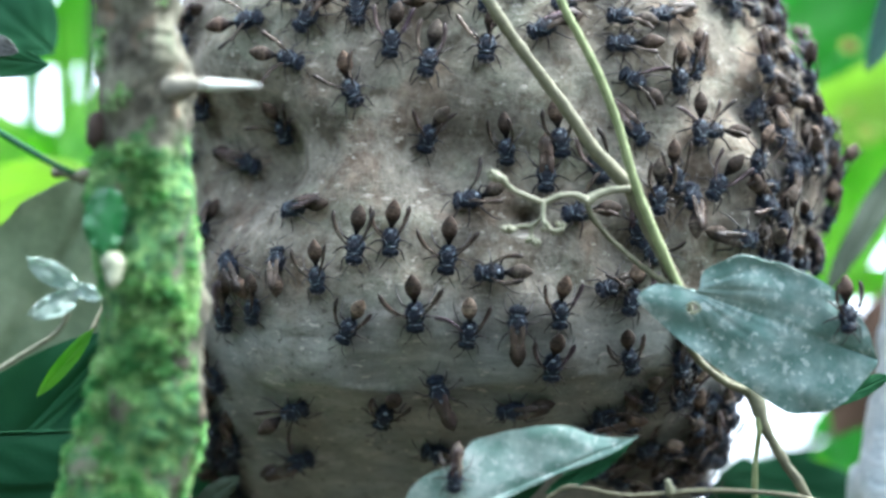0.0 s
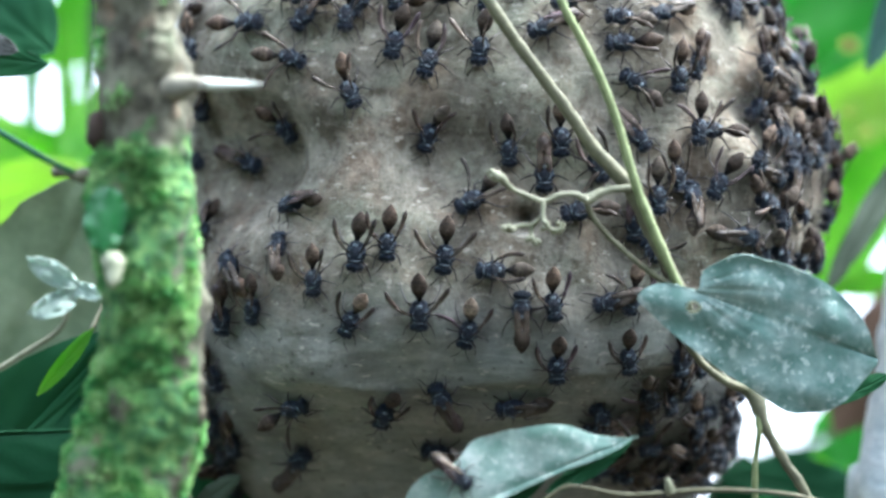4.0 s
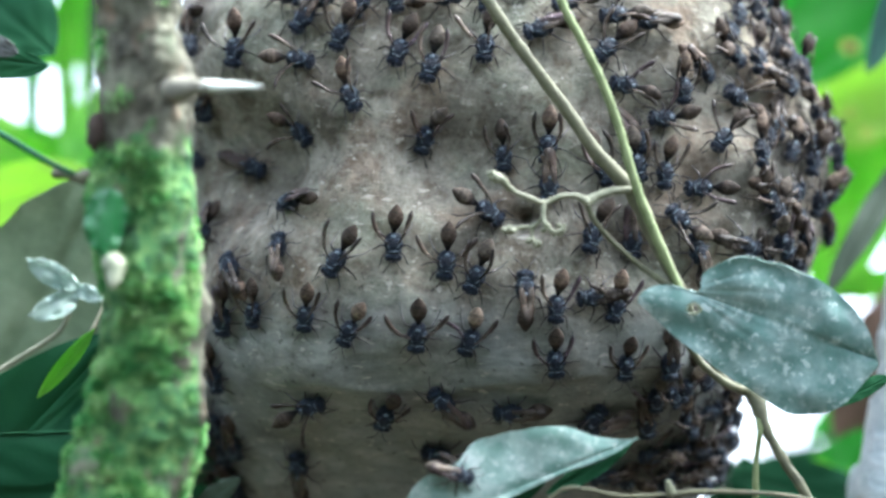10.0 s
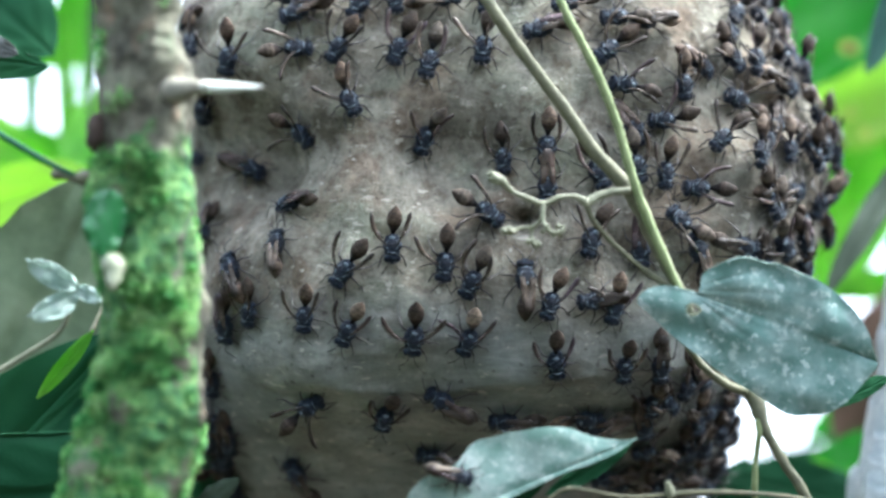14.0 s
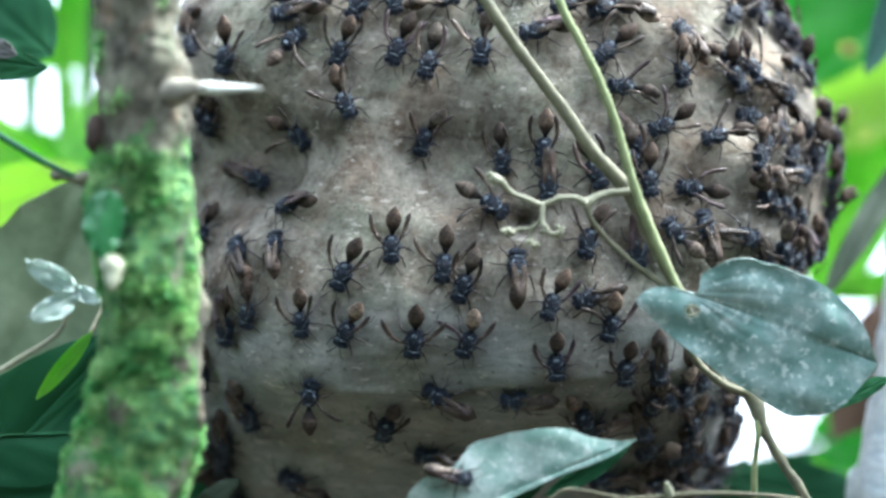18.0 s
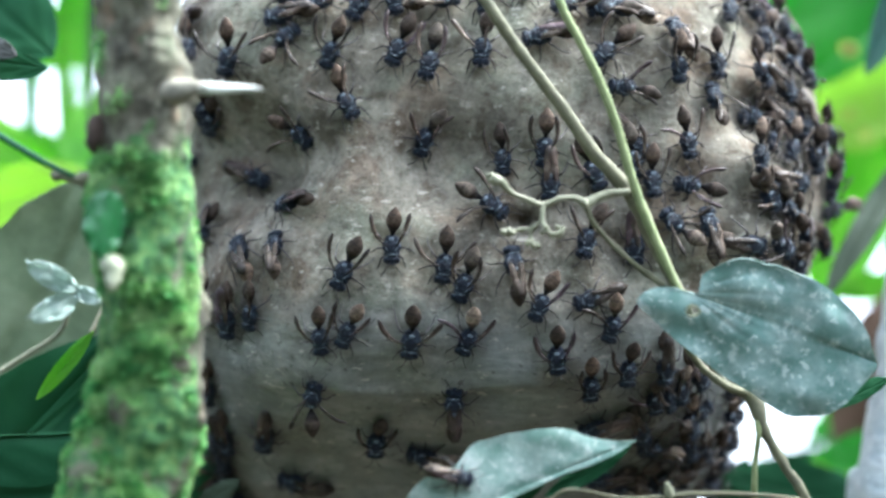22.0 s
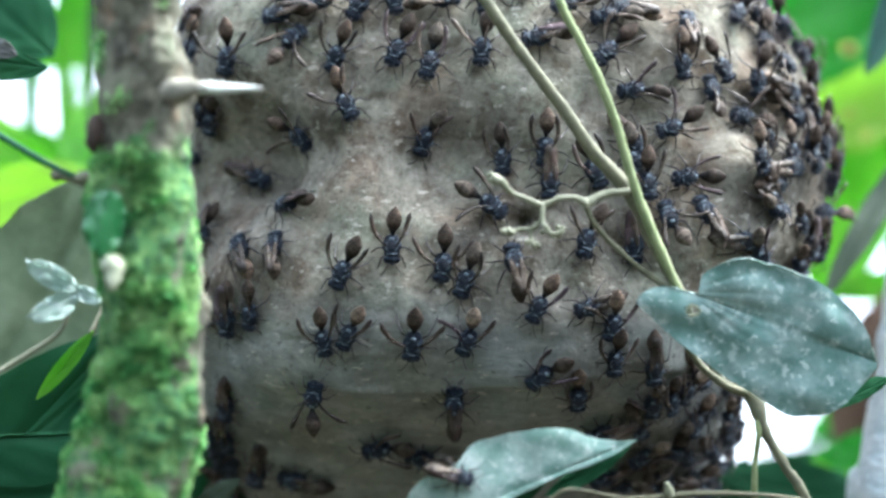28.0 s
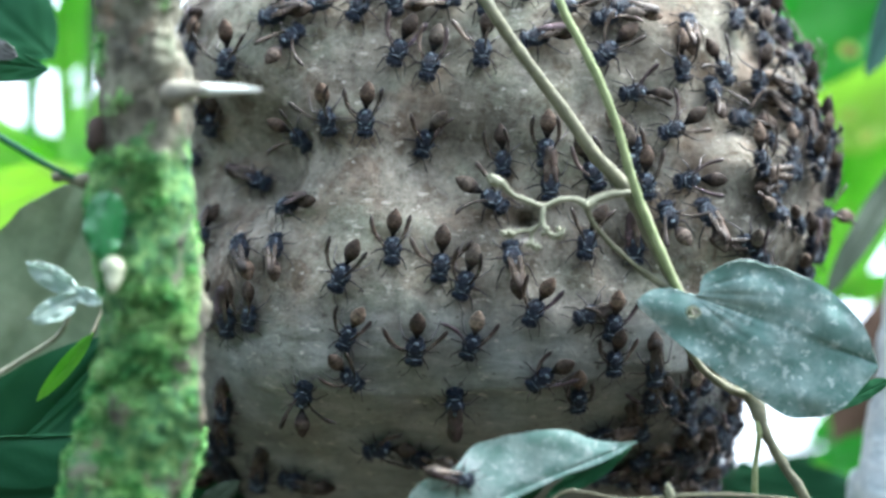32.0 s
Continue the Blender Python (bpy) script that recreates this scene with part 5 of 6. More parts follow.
    shoulder(rng, "one", (1350, 80, 60), (1340, 90, -20), (1285, 105, -40), (1295, 140, -60), (1340, 75, -80), (1340, 85, -70))
    shoulder(rng, "narrow", (1395, 60, -60), (1385, 45, -50), (1395, 60, -70), (1390, 65, -50), (1400, 120, -40), (1425, 130, -70))
    for x, y, h in CROWD_TOP:
        crawl(rng.choice(("closed", "narrow")), [(0, x, y, h)])
    crawl("splay", [(0, 447, 46, 15), (3.5, 447, 49, 6), (5.5, 442, 63, 1), (6, 436, 70, 0), (6.5, 442, 80, -40), (7, 427, 90, -80), (8, 427, 93, -100), (9.5, 426, 92, -100), (10, 424, 95, -100), (10.5, 417, 106, -100), (11, 415, 107, -100), (12, 414, 106, -100), (13, 418, 106, -100), (14, 414, 107, -100), (14.5, 408, 102, -100), (21.5, 414, 106, -100), (32, 412, 106, -100)])
    crawl("wide", [(0, 516, 110, -20), (3.5, 518, 109, -17), (5.5, 522, 118, -16), (6.5, 523, 116, -15), (7, 534, 112, -14), (7.5, 536, 115, -14), (10, 531, 110, -12), (12, 531, 112, -10), (12.5, 533, 110, -10), (13, 530, 98, -6), (13.5, 525, 100, -2), (14, 528, 90, 1), (16.5, 530, 76, 20), (17.5, 534, 67, 37), (18, 522, 75, 45), (18.5, 508, 75, 45), (19, 507, 74, 45), (19.5, 510, 78, 45), (21, 507, 77, 45), (22, 511, 68, 45), (22.5, 513, 74, 45), (28.5, 522, 70, 45), (32, 518, 66, 45)])
    crawl("closed", [(0, 548, 40, -130), (2.5, 544, 38, -129), (13, 540, 40, -125), (13.5, 539, 31, -142), (14, 528, 29, -160), (16.5, 524, 29, -166), (17, 518, 31, -168), (17.5, 519, 28, -169), (18, 514, 29, -170), (20.5, 505, 34, -170), (24, 500, 32, -170), (30.5, 499, 31, -170), (32, 492, 31, -170)])
    crawl("vee", [(0, 636, 28, -90), (1, 637, 29, -92), (1.5, 625, 46, -93), (3.5, 617, 40, -97), (7.5, 623, 63, -105), (8.5, 614, 58, -107), (9, 609, 70, -108), (10, 606, 70, -110), (10.5, 606, 72, -113), (11, 600, 84, -117), (13, 590, 90, -130), (13.5, 602, 90, -127), (16.5, 605, 90, -110), (18, 608, 95, -110), (19.5, 608, 94, -110), (20, 605, 87, -110), (20.5, 588, 84, -110), (22, 591, 96, -110), (27.5, 600, 103, -110), (28, 600, 103, -110), (30, 590, 92, -99), (30.5, 609, 92, -96), (31, 631, 112, -93), (31.5, 663, 191, -90), (32, 648, 214, -90)])
    crawl("one", [(0, 623, 170, -65), (1, 622, 168, -65), (2, 620, 173, -65), (5.5, 620, 175, -64), (6, 622, 172, -64), (7.5, 619, 178, -64), (10.5, 620, 178, -63), (11.5, 622, 185, -63), (14, 620, 185, -63), (14.5, 611, 188, -62), (21, 617, 187, -61), (27.5, 616, 190, -60), (28.5, 614, 188, -60), (29, 603, 183, -60), (29.5, 600, 182, -65), (30.5, 626, 191, -75), (31, 619, 194, -80), (31.5, 596, 199, -80), (32, 586, 207, -80)])
    crawl("wide", [(0, 508, 230, -75), (3.5, 508, 228, -59), (5.5, 531, 231, -50), (6, 534, 227, -50), (6.5, 544, 230, -50), (7, 545, 225, -50), (7.5, 539, 240, -50), (9, 539, 233, -50), (14, 542, 234, -50), (16.5, 539, 237, -50), (23.5, 542, 234, -50), (28.5, 540, 239, -50), (29, 536, 244, -50), (29.5, 540, 243, -50), (32, 540, 237, -50)])
    crawl("vee", [(0, 691, 83, -95), (1.5, 691, 84, -98), (2, 697, 86, -99), (6.5, 697, 87, -107), (7.5, 700, 89, -109), (8, 703, 93, -110), (8.5, 704, 98, -110), (16.5, 703, 93, -110), (30, 701, 95, -110), (30.5, 704, 92, -110), (31, 704, 95, -110), (32, 704, 92, -110)])
    crawl("narrow", [(0, 760, 118, -105), (1, 756, 116, -105), (2, 760, 120, -105), (5.5, 758, 121, -105), (6, 769, 116, -105), (6.5, 773, 118, -105), (7.5, 767, 119, -105), (9, 767, 119, -105), (9.5, 770, 136, -105), (10, 762, 126, -105), (10.5, 761, 119, -105), (32, 763, 118, -105)])
    crawl("one", [(0, 752, 244, -105), (9.5, 750, 243, -105), (10, 745, 245, -105), (32, 746, 245, -105)])
    crawl("one", [(0, 864, 92, -95), (2.5, 862, 92, -95), (3.5, 853, 98, -95), (5.5, 851, 93, -95), (6.5, 860, 93, -95), (10.5, 859, 90, -95), (17.5, 856, 93, -95), (32, 856, 92, -95)])
    crawl("closed", [(0, 963, 60, 200), (9.5, 963, 60, 195), (10, 956, 60, 195), (10.5, 959, 58, 194), (17.5, 952, 60, 191), (18.5, 954, 63, 190), (19, 958, 69, 190), (19.5, 956, 66, 190), (24.5, 956, 72, 190), (32, 951, 69, 190)])
    crawl("narrow", [(0, 903, 270, -90), (6, 908, 276, -90), (6.5, 903, 277, -90), (8.5, 903, 277, -90), (10, 897, 282, -90), (11, 897, 285, -90), (32, 897, 285, -90)])
    crawl("narrow", [(0, 991, 254, -80), (6.5, 990, 254, -94), (7, 975, 253, -95), (8, 971, 262, -95), (9.5, 968, 265, -95), (10.5, 971, 263, -95), (18, 966, 266, -95), (32, 968, 265, -95)])
    crawl("closed", [(0, 442, 294, -22), (2.5, 442, 292, -22), (7.5, 449, 300, -22), (13.5, 450, 300, -22), (14, 449, 303, -22), (16.5, 459, 320, -22), (17.5, 458, 323, -22), (19, 458, 319, -22), (32, 461, 322, -22)])
    crawl("closed", [(0, 530, 381, 190), (11, 521, 369, 190), (17, 521, 372, 190), (22, 519, 368, 190), (32, 520, 369, 190)])
    crawl("closed", [(0, 499, 470, 90), (0.5, 498, 467, 90), (1, 499, 453, 90), (2, 499, 444, 90), (5.5, 502, 446, 90), (8, 502, 438, 90), (11.5, 498, 446, 90), (12, 498, 446, 90), (12.5, 498, 436, 90), (32, 496, 438, 90)])
    crawl("vee", [(0, 632, 447, -95), (2, 632, 449, -95), (3.5, 631, 458, -95), (5, 641, 458, -95), (5.5, 645, 458, -98), (8, 635, 465, -114), (9, 609, 468, -120), (9.3, 602, 468, -121), (10.5, 600, 470, -124), (12, 602, 470, -128), (13, 603, 478, -130), (13.5, 611, 482, -128), (16.5, 612, 487, -117), (17, 612, 487, -115), (25, 611, 484, -115), (32, 608, 487, -115)])
    crawl("vee", [(0, 691, 432, -90), (3, 689, 429, -90), (3.5, 684, 443, -90), (6, 694, 438, -90), (9, 695, 435, -90), (9.5, 700, 438, -90), (10, 696, 439, -90), (12, 695, 440, -90), (32, 695, 440, -90)])
    crawl("splay", [(0, 792, 461, -97), (3, 790, 461, -97), (5.5, 782, 465, -97), (7, 792, 455, -97), (9, 790, 455, -97), (9.7, 788, 470, -97), (27.5, 784, 473, -97), (28.5, 782, 469, -97), (32, 779, 469, -97)])
    crawl("wide", [(0, 835, 367, 185), (3.5, 835, 367, 187), (4.5, 843, 376, 256), (5.5, 851, 386, 325), (7, 851, 384, 325), (8, 861, 381, 325), (11, 861, 384, 325), (13.5, 861, 384, 325), (14.5, 864, 382, 325), (16.5, 873, 369, 325), (29, 871, 368, 325), (32, 874, 358, 325)])
    crawl("narrow", [(0, 871, 488, 180), (3, 871, 488, 180), (5, 877, 480, 180), (5.9, 880, 475, 212), (6.3, 862, 495, 226), (6.5, 860, 498, 232), (7, 868, 495, 250), (7.5, 868, 499, 249), (9, 856, 498, 247), (9.5, 844, 492, 246), (10.5, 845, 498, 244), (11, 838, 499, 243), (13, 838, 501, 240), (14, 838, 502, 242), (18, 824, 507, 248), (19, 824, 505, 250), (25.5, 825, 507, 250), (27.5, 827, 499, 250), (32, 825, 499, 250)])
    crawl("closed", [(0, 918, 573, 90), (3, 921, 562, 90), (5.5, 930, 530, 90), (7, 931, 518, 90), (9, 923, 511, 90), (10, 926, 514, 90), (14.5, 924, 490, 90), (16.5, 915, 480, 90), (19, 912, 469, 90), (23, 905, 467, 100), (28, 907, 463, 100), (32, 905, 455, 100)])
    crawl("vee", [(0, 986, 557, -89), (1, 986, 557, -89), (1.5, 985, 548, -88), (2, 985, 548, -86), (2.5, 982, 548, -85), (3, 971, 551, -84), (3.5, 971, 551, -82), (5.5, 1000, 520, -76), (6, 995, 526, -75), (6.5, 990, 531, -77), (7.5, 983, 536, -81), (8.5, 983, 536, -86), (9, 980, 547, -88), (12.5, 978, 544, -103), (13, 972, 540, -105), (13.5, 971, 542, -105), (17.5, 974, 542, -108), (21.5, 956, 542, -111), (27.5, 952, 547, -115), (28, 952, 545, -115), (31, 952, 544, -115), (31.5, 945, 545, -115), (32, 946, 547, -115)])
    crawl("closed", [(0, 965, 316, -90), (5.5, 962, 317, -90), (6, 963, 318, -90), (6.5, 975, 325, -90), (9.5, 975, 325, -90), (10, 967, 334, -90), (12, 965, 335, -90), (22.5, 972, 326, -90), (32, 971, 325, -90)])
    crawl("closed", [(0, 369, 425, -115)])
    crawl("closed", [(0, 418, 479, 120), (13.5, 418, 479, 112), (14, 420, 479, 111), (16, 428, 460, 110), (16.5, 430, 455, 110), (19, 435, 448, 110), (32, 437, 443, 110)])
    crawl("closed", [(0, 407, 559, -90), (0.5, 403, 567, -90), (13.5, 404, 565, -90), (14, 409, 577, -90), (14.5, 409, 580, -90), (21, 412, 574, -90), (21.5, 412, 567, -90), (22, 413, 566, -90), (32, 413, 562, -90)])
    crawl("narrow", [(0, 458, 551, -97), (10.5, 459, 557, -97), (13, 455, 560, -97), (13.5, 455, 560, -97), (14, 452, 553, -97), (14.5, 452, 550, -97), (19.5, 450, 557, -97), (20, 455, 557, -97), (32, 453, 556, -97)])
    crawl("vee", [(0, 568, 498, -88), (1.5, 568, 498, -89), (2.5, 562, 504, -90), (6.5, 560, 507, -92), (7, 547, 538, -93), (7.5, 540, 557, -93), (8, 542, 562, -94), (13, 544, 562, -97), (13.5, 544, 562, -96), (19, 540, 570, -88), (21.3, 565, 590, -85), (21.5, 570, 594, -85), (23.5, 568, 600, -84), (28.5, 576, 602, -81), (29, 576, 606, -81), (30, 574, 603, -80), (30.5, 583, 616, -68), (31, 594, 637, -57), (31.5, 617, 665, -45), (32, 620, 660, -45)])
    crawl("vee", [(0, 619, 585, -115), (2, 619, 585, -115), (2.5, 622, 573, -115), (3.5, 622, 573, -115), (6.5, 618, 585, -115), (9, 619, 588, -115), (19, 617, 585, -115), (27.5, 620, 591, -115), (32, 619, 590, -115)])
    crawl("splay", [(0, 736, 559, -90), (2, 736, 559, -91), (2.5, 743, 557, -92), (5.5, 740, 562, -93), (6, 736, 570, -94), (7, 740, 588, -94), (7.5, 736, 591, -95), (8.5, 738, 593, -95), (11, 738, 591, -97), (13, 734, 593, -98), (13.5, 732, 594, -98), (14.5, 735, 598, -98), (18, 735, 599, -98), (19, 729, 599, -98), (21.5, 729, 599, -98), (32, 736, 608, -98)])
    crawl("wide", [(0, 828, 590, -100), (3.5, 827, 590, -105), (5.5, 825, 597, -107), (6, 831, 586, -108), (6.5, 831, 586, -109), (7, 830, 594, -109), (9, 828, 600, -112), (9.5, 830, 602, -112), (11.5, 827, 600, -112), (18.5, 828, 602, -112), (19, 827, 597, -112), (21.5, 827, 597, -112), (30, 827, 600, -112), (32, 833, 603, -112)])
    crawl("vee", [(0, 977, 646, -95), (1, 983, 649, -93), (5.5, 986, 652, -86), (6, 992, 643, -85), (6.5, 981, 638, -85), (20, 986, 641, -85), (20.5, 985, 640, -85), (21, 986, 629, -85), (23.5, 986, 631, -85), (25, 983, 638, -85), (25.5, 980, 638, -96), (27.5, 958, 660, -140), (32, 958, 660, -140)])
    crawl("vee", [(0, 1112, 637, -75), (5.5, 1109, 638, -85), (6, 1116, 632, -86), (6.5, 1112, 629, -87), (8.5, 1107, 648, -91), (9, 1106, 646, -92), (10, 1103, 645, -92), (14, 1102, 648, -92), (16.5, 1106, 651, -92), (20.5, 1104, 651, -92), (22, 1109, 652, -92), (24, 1108, 648, -92), (25, 1101, 637, -92), (25.5, 1101, 637, -92), (27.5, 1084, 645, -92), (28, 1086, 635, -92), (28.5, 1087, 634, -92), (32, 1084, 632, -92)])
    crawl("closed", [(0, 1076, 513, 200), (0.5, 1075, 514, 199), (1, 1081, 525, 199), (2.5, 1072, 536, 197), (3.5, 1073, 539, 196), (5.5, 1072, 534, 194), (6.4, 1060, 524, 193), (7.5, 1044, 528, 191), (13, 1044, 528, 185), (14, 1046, 533, 187), (16.5, 1040, 527, 192), (20, 1040, 528, 200), (25.5, 1040, 531, 200), (27.5, 1041, 542, 200), (30, 1040, 539, 200), (30.5, 1041, 545, 200), (31, 1041, 545, 200), (31.5, 1038, 553, 200), (32, 1038, 551, 200)])
    crawl("wide", [(0, 1113, 537, -105), (5.5, 1113, 537, -105), (6.5, 1111, 538, -105), (7.5, 1093, 547, -105), (8.5, 1087, 545, -105), (11, 1083, 545, -105), (14.5, 1083, 547, -105), (16.5, 1078, 565, -105), (19, 1080, 575, -105), (32, 1082, 570, -105)])
    crawl("closed", [(0, 387, 669, -65), (13.5, 390, 668, -86), (14, 384, 674, -87), (19, 369, 660, -95), (20.5, 374, 691, -95), (22, 377, 687, -95), (22.5, 398, 704, -95), (23, 406, 714, -95), (29.5, 409, 715, -95), (32, 406, 714, -95)])
    crawl("wide", [(0, 521, 724, 15), (3, 524, 724, 14), (3.5, 519, 720, 14), (5.5, 534, 721, 13), (7, 542, 715, 12), (7.5, 550, 720, 12), (8.5, 548, 715, 12), (13, 547, 712, 10), (14, 548, 712, 28), (16.5, 559, 695, 71), (17, 558, 697, 80), (17.5, 559, 697, 80), (18, 553, 689, 80), (21, 559, 691, 80), (22.5, 556, 691, 80), (31, 559, 691, 80), (31.5, 544, 692, 80), (31.9, 540, 689, 80), (32, 540, 689, 80)])
    crawl("vee", [(0, 680, 731, -110), (14, 681, 732, -106), (17.5, 684, 749, -105), (18.5, 681, 746, -105), (19, 675, 744, -105), (19.5, 666, 746, -103), (21.5, 669, 746, -97), (22, 666, 776, -95), (22.5, 674, 788, -102), (24, 670, 788, -123), (27, 670, 787, -165), (32, 671, 783, -165)])
    crawl("closed", [(0, 778, 691, 110), (1.5, 776, 689, 115), (2, 781, 701, 116), (8, 782, 700, 135), (9.5, 784, 704, 139), (12, 782, 700, 147), (13, 782, 700, 150), (17.5, 782, 700, 150), (18.5, 769, 686, 150), (19, 758, 695, 150), (19.5, 776, 692, 120), (20, 805, 700, 90), (22.5, 805, 706, 90), (32, 805, 703, 90)])
    crawl("closed", [(0, 908, 722, 190), (6, 905, 718, 187), (8.8, 891, 744, 185), (9.5, 902, 726, 185), (10.5, 902, 724, 184), (11, 899, 724, 184), (11.5, 893, 734, 184), (12, 894, 738, 184), (14.5, 894, 739, 182), (16.5, 902, 735, 181), (17, 900, 737, 181), (17.5, 923, 704, 181), (18, 917, 701, 181), (18.5, 896, 712, 180), (19, 868, 714, 180), (19.5, 848, 726, 210), (20.5, 850, 790, 270), (21.5, 840, 840, 270), (32, 840, 840, 270)])
    crawl("one", [(0, 1022, 384, 190), (6, 1020, 385, 190), (6.8, 1024, 405, 226), (7.5, 1029, 426, 262), (8.5, 1030, 423, 262), (9, 1040, 427, 262), (9.5, 1041, 432, 262), (10, 1037, 423, 262), (10.5, 1035, 436, 262), (11, 1030, 427, 262), (11.5, 1032, 426, 262), (13, 1040, 429, 262), (13.5, 1035, 429, 262), (14.5, 1037, 431, 262), (20.5, 1030, 429, 262), (29, 1030, 430, 262), (29.5, 1034, 430, 262), (32, 1030, 429, 262)])
    crawl("closed", [(0, 1133, 406, -90), (0.5, 1139, 420, -90), (1, 1138, 420, -90), (1.5, 1127, 404, -90), (2, 1124, 400, -90), (5.5, 1127, 403, -90), (6, 1122, 397, -90), (6.5, 1122, 406, -90), (7, 1115, 400, -90), (7.5, 1113, 400, -90), (8.5, 1122, 426, -90), (10.5, 1122, 429, -90), (11, 1119, 426, -90), (13, 1122, 432, -90), (13.5, 1142, 450, -90), (14.5, 1133, 440, -90), (19, 1135, 443, -90), (20.5, 1130, 438, -90), (32, 1127, 436, -90)])
    crawl("narrow", [(0, 1054, 299, -65), (6.9, 1054, 299, -65), (8, 1058, 294, -65), (8.5, 1060, 305, -65), (10.5, 1063, 302, -65), (12.5, 1058, 309, -65), (19, 1052, 306, -65), (24, 1048, 309, -65), (30.5, 1052, 303, -65), (32, 1046, 306, -65)])
    crawl("closed", [(0, 1121, 239, -50), (1, 1121, 240, -50), (1.5, 1118, 233, -50), (2, 1126, 250, -50), (5.5, 1126, 251, -50), (6.5, 1123, 236, -50), (7, 1126, 245, -50), (7.5, 1124, 248, -50), (8, 1122, 243, -50), (10.5, 1126, 251, -50), (11, 1127, 239, -50), (11.5, 1127, 239, -50), (12, 1119, 237, -50), (13.5, 1121, 245, -50), (14, 1121, 234, -50), (16.5, 1124, 246, -50), (17, 1120, 243, -50), (17.5, 1122, 240, -50), (18, 1127, 254, -50), (28, 1122, 257, -50), (30, 1118, 253, -50), (32, 1118, 254, -50)])
    crawl("closed", [(0, 384, 825, -80), (6.1, 384, 825, -80), (7, 390, 825, -80), (11, 387, 822, -80), (11.5, 366, 819, -80), (12.5, 369, 821, -80), (13, 375, 821, -80), (16.5, 370, 815, -80), (32, 372, 812, -80)])
    crawl("closed", [(0, 530, 815, 20), (9, 530, 820, 88), (14, 528, 832, 125), (19, 525, 845, 162), (20, 525, 845, 170), (32, 525, 840, 170)])
    crawl("closed", [(0, 776, 798, 170), (9.1, 776, 798, 170), (14, 767, 801, 170), (18, 766, 799, 170), (20, 752, 799, 170), (23.5, 753, 798, 170), (24, 745, 802, 170), (29, 749, 802, 170), (30, 747, 796, 170), (32, 744, 798, 170)])
    crawl("closed", [(0, 1050, 761, 200), (2.5, 1054, 756, 200), (6.5, 1063, 756, 200), (7.5, 1063, 758, 200), (8.5, 1050, 752, 200), (9, 1050, 750, 200), (22, 1052, 750, 200), (25, 1052, 752, 200), (25.5, 1061, 756, 200), (32, 1063, 761, 200)])
    crawl("closed", [(0, 1113, 738, -90), (0.5, 1130, 737, -90), (1, 1124, 749, -89), (1.5, 1124, 752, -88), (2, 1127, 746, -88), (3, 1133, 749, -87), (3.5, 1139, 744, -86), (7.5, 1144, 746, -82), (8, 1145, 741, -82), (9.5, 1145, 746, -80), (10, 1140, 746, -80), (20, 1133, 749, -70), (20.5, 1130, 749, -70), (22, 1132, 754, -70), (22.5, 1121, 755, -70), (24, 1116, 755, -70), (25.5, 1128, 746, -70), (32, 1128, 746, -70)])
    crawl("closed", [(0, 1196, 640, -90), (5.5, 1196, 640, -90), (6.5, 1191, 643, -90), (7, 1170, 654, -90), (7.5, 1165, 655, -90), (8, 1174, 651, -90), (9, 1176, 651, -90), (9.5, 1178, 643, -90), (11, 1178, 642, -90), (12.5, 1165, 645, -90), (21.5, 1162, 648, -90), (22, 1173, 647, -90), (22.5, 1159, 645, -90), (23.5, 1159, 648, -90), (24, 1154, 648, -90), (32, 1154, 648, -90)])
    crawl("one", [(0, 1228, 795, -60), (5.5, 1228, 795, -60), (6.5, 1230, 789, -60), (8.5, 1224, 789, -60), (9.5, 1230, 786, -60), (10.5, 1224, 782, -60), (12.5, 1214, 786, -60), (19, 1213, 786, -60), (22.5, 1214, 790, -60), (23, 1207, 795, -60), (32, 1207, 795, -60)])
    crawl("wide", [(0, 1280, 781, -40), (2, 1274, 792, -40), (6.5, 1278, 787, -40), (8, 1279, 796, -40), (8.5, 1279, 789, -40), (9, 1279, 795, -40), (9.5, 1279, 776, -40), (19, 1280, 758, -40), (20, 1280, 767, -40), (20.5, 1280, 784, -40), (21, 1282, 769, -40), (22, 1280, 771, -40), (22.5, 1279, 786, -40), (23, 1279, 772, -40), (24, 1279, 769, -40), (25, 1280, 779, -40), (25.5, 1279, 766, -40), (27.5, 1280, 790, -40), (28, 1286, 759, -40), (28.5, 1285, 789, -40), (31, 1283, 789, -40), (32, 1289, 779, -40)])
    crawl("closed", [(0, 1220, 637, -60), (1, 1224, 640, -60), (2.5, 1222, 640, -60), (3, 1225, 643, -60), (6, 1225, 645, -60), (7, 1219, 645, -60), (8.5, 1217, 643, -60), (9, 1236, 666, -60), (10, 1235, 664, -60), (10.5, 1230, 663, -60), (22, 1228, 662, -60), (23, 1228, 655, -60), (24.5, 1236, 660, -60), (30, 1228, 660, -60), (30.5, 1233, 665, -60), (32, 1233, 665, -60)])
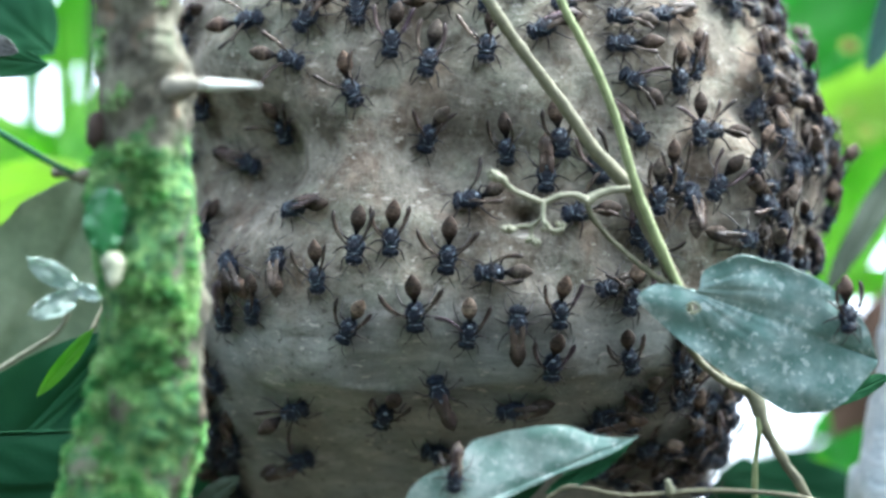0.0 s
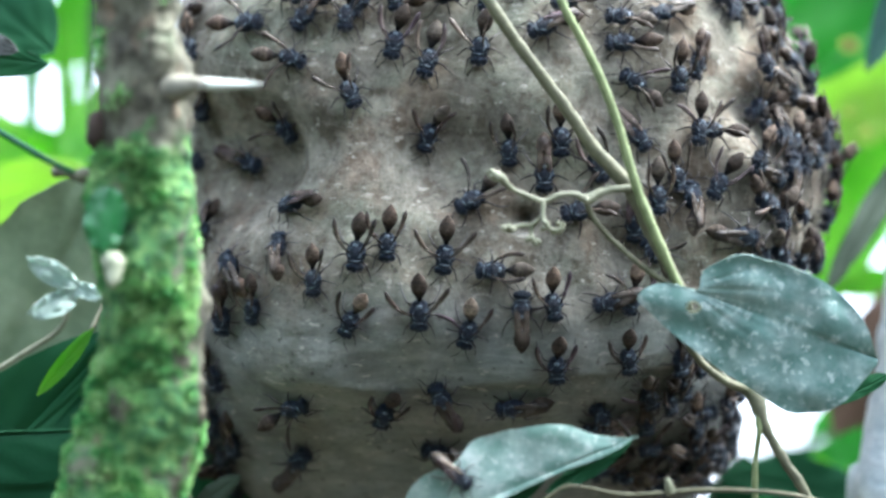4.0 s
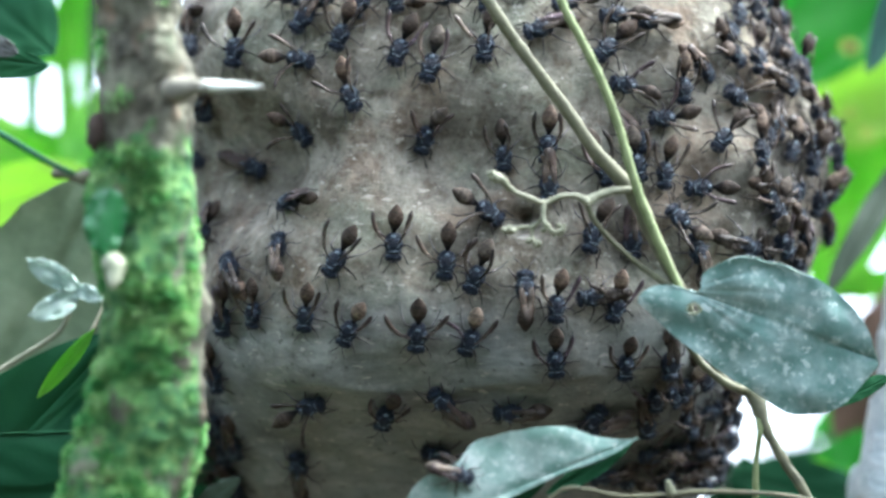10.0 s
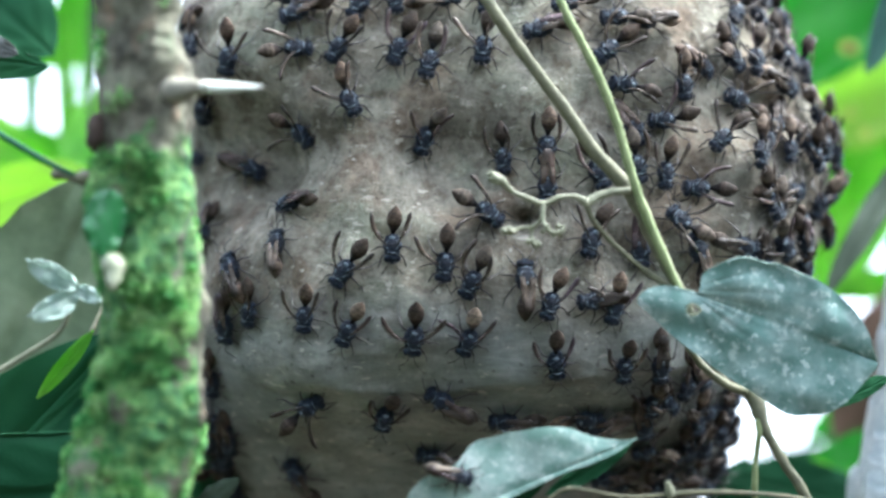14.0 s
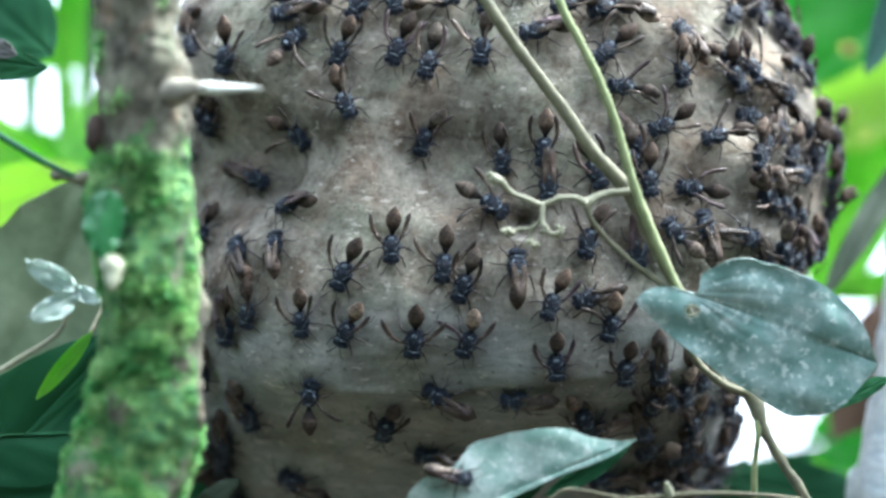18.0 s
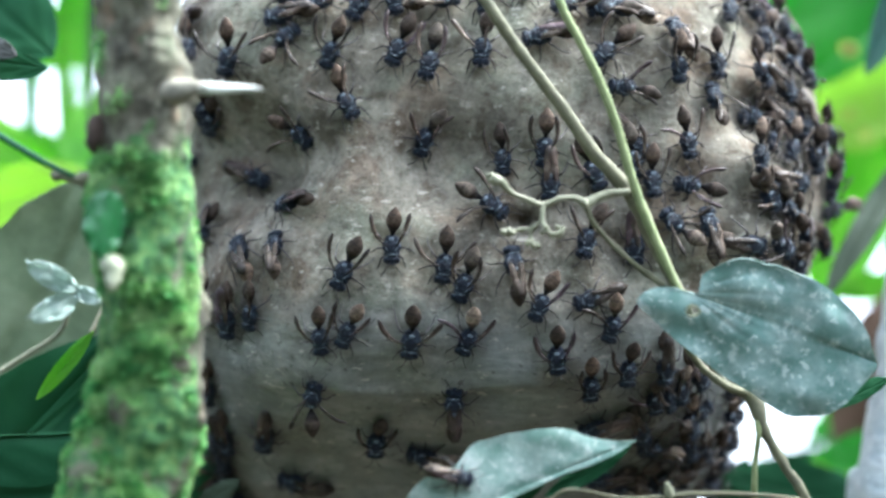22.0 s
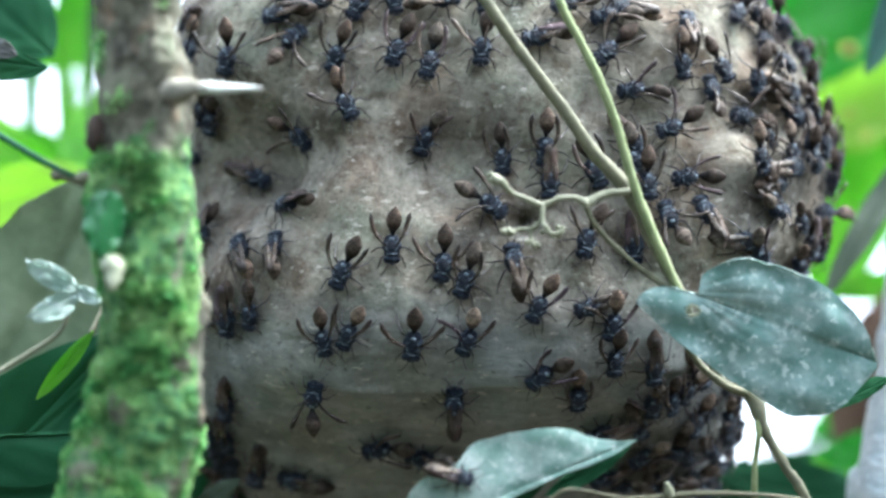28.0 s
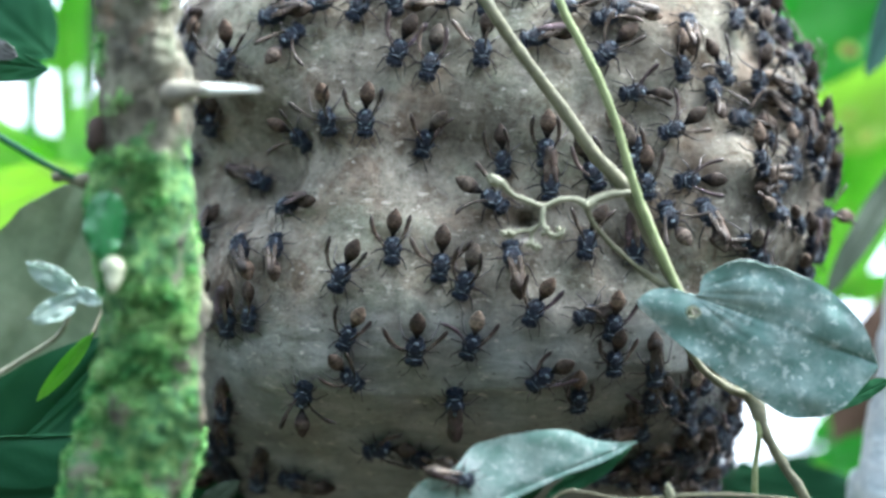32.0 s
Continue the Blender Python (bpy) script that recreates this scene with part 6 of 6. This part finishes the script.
    crawl("narrow", [(0, 1075, 735, 180), (5, 1061, 735, 116), (10, 1048, 735, 51), (15, 1034, 735, -13), (20, 1020, 735, -77), (20.4, 994, 729, -82), (20.5, 1006, 717, -84), (21, 1047, 714, -90), (21.5, 1041, 711, -90), (22, 1043, 678, -90), (22.5, 1040, 672, -90), (23.5, 1041, 669, -90), (24, 1036, 689, -90), (25, 1038, 688, -90), (25.5, 1021, 695, -90), (32, 1021, 695, -90)])
    crawl("vee", [(0, 352, 190, -100), (14, 366, 190, -100), (16.5, 380, 212, -100), (32, 381, 210, -100)])
    crawl("closed", [(0, 340, 540, -90), (14, 345, 540, -90), (16.5, 372, 545, -90), (32, 377, 548, -90)])
    crawl("closed", [(0, 385, 745, -80), (14, 392, 745, -39), (17, 430, 715, -30), (18, 446, 728, -65), (19, 462, 742, -100), (23, 475, 775, -100), (28, 462, 830, -100), (32, 465, 835, -100)])
    ob = wasp_at("closed", on_leaf(LONG_LEAF, 804, 850, -90))
    ob.scale = (0.74,) * 3
    walk(ob, [(t, on_leaf(LONG_LEAF, x, y, a)) for t, x, y, a in ((0, 804, 848, -95), (1.9, 804, 850, -88), (2.4, 812, 854, -55), (3.5, 812, 852, -48), (5.4, 810, 842, -18), (32, 812, 842, -14))])
    ob = wasp_at("narrow", on_leaf(HEART_LEAF, 1494, 566, -85))
    ob.scale = (0.86,) * 3
    walk(ob, [(t, on_leaf(HEART_LEAF, x, y, a, b)) for t, x, y, a, b in ((0, 1494, 566, -85, False), (1.2, 1494, 566, -90, False), (1.3, 1492, 566, -130, False),
              (1.4, 1496, 567, -180, False), (1.6, 1502, 569, -200, False), (2.1, 1518, 572, -200, False), (2.6, 1526, 580, -195, False))]
         + [(3.0, on_leaf(HEART_LEAF, 1538, 600, -195) @ pose(0, 0, -0.004, 0, 80, 0)), (3.6, on_leaf(HEART_LEAF, 1510, 605, -195, True)), (4.6, on_leaf(HEART_LEAF, 1440, 610, -190, True)), (32, on_leaf(HEART_LEAF, 1440, 612, -190, True))])


motions()
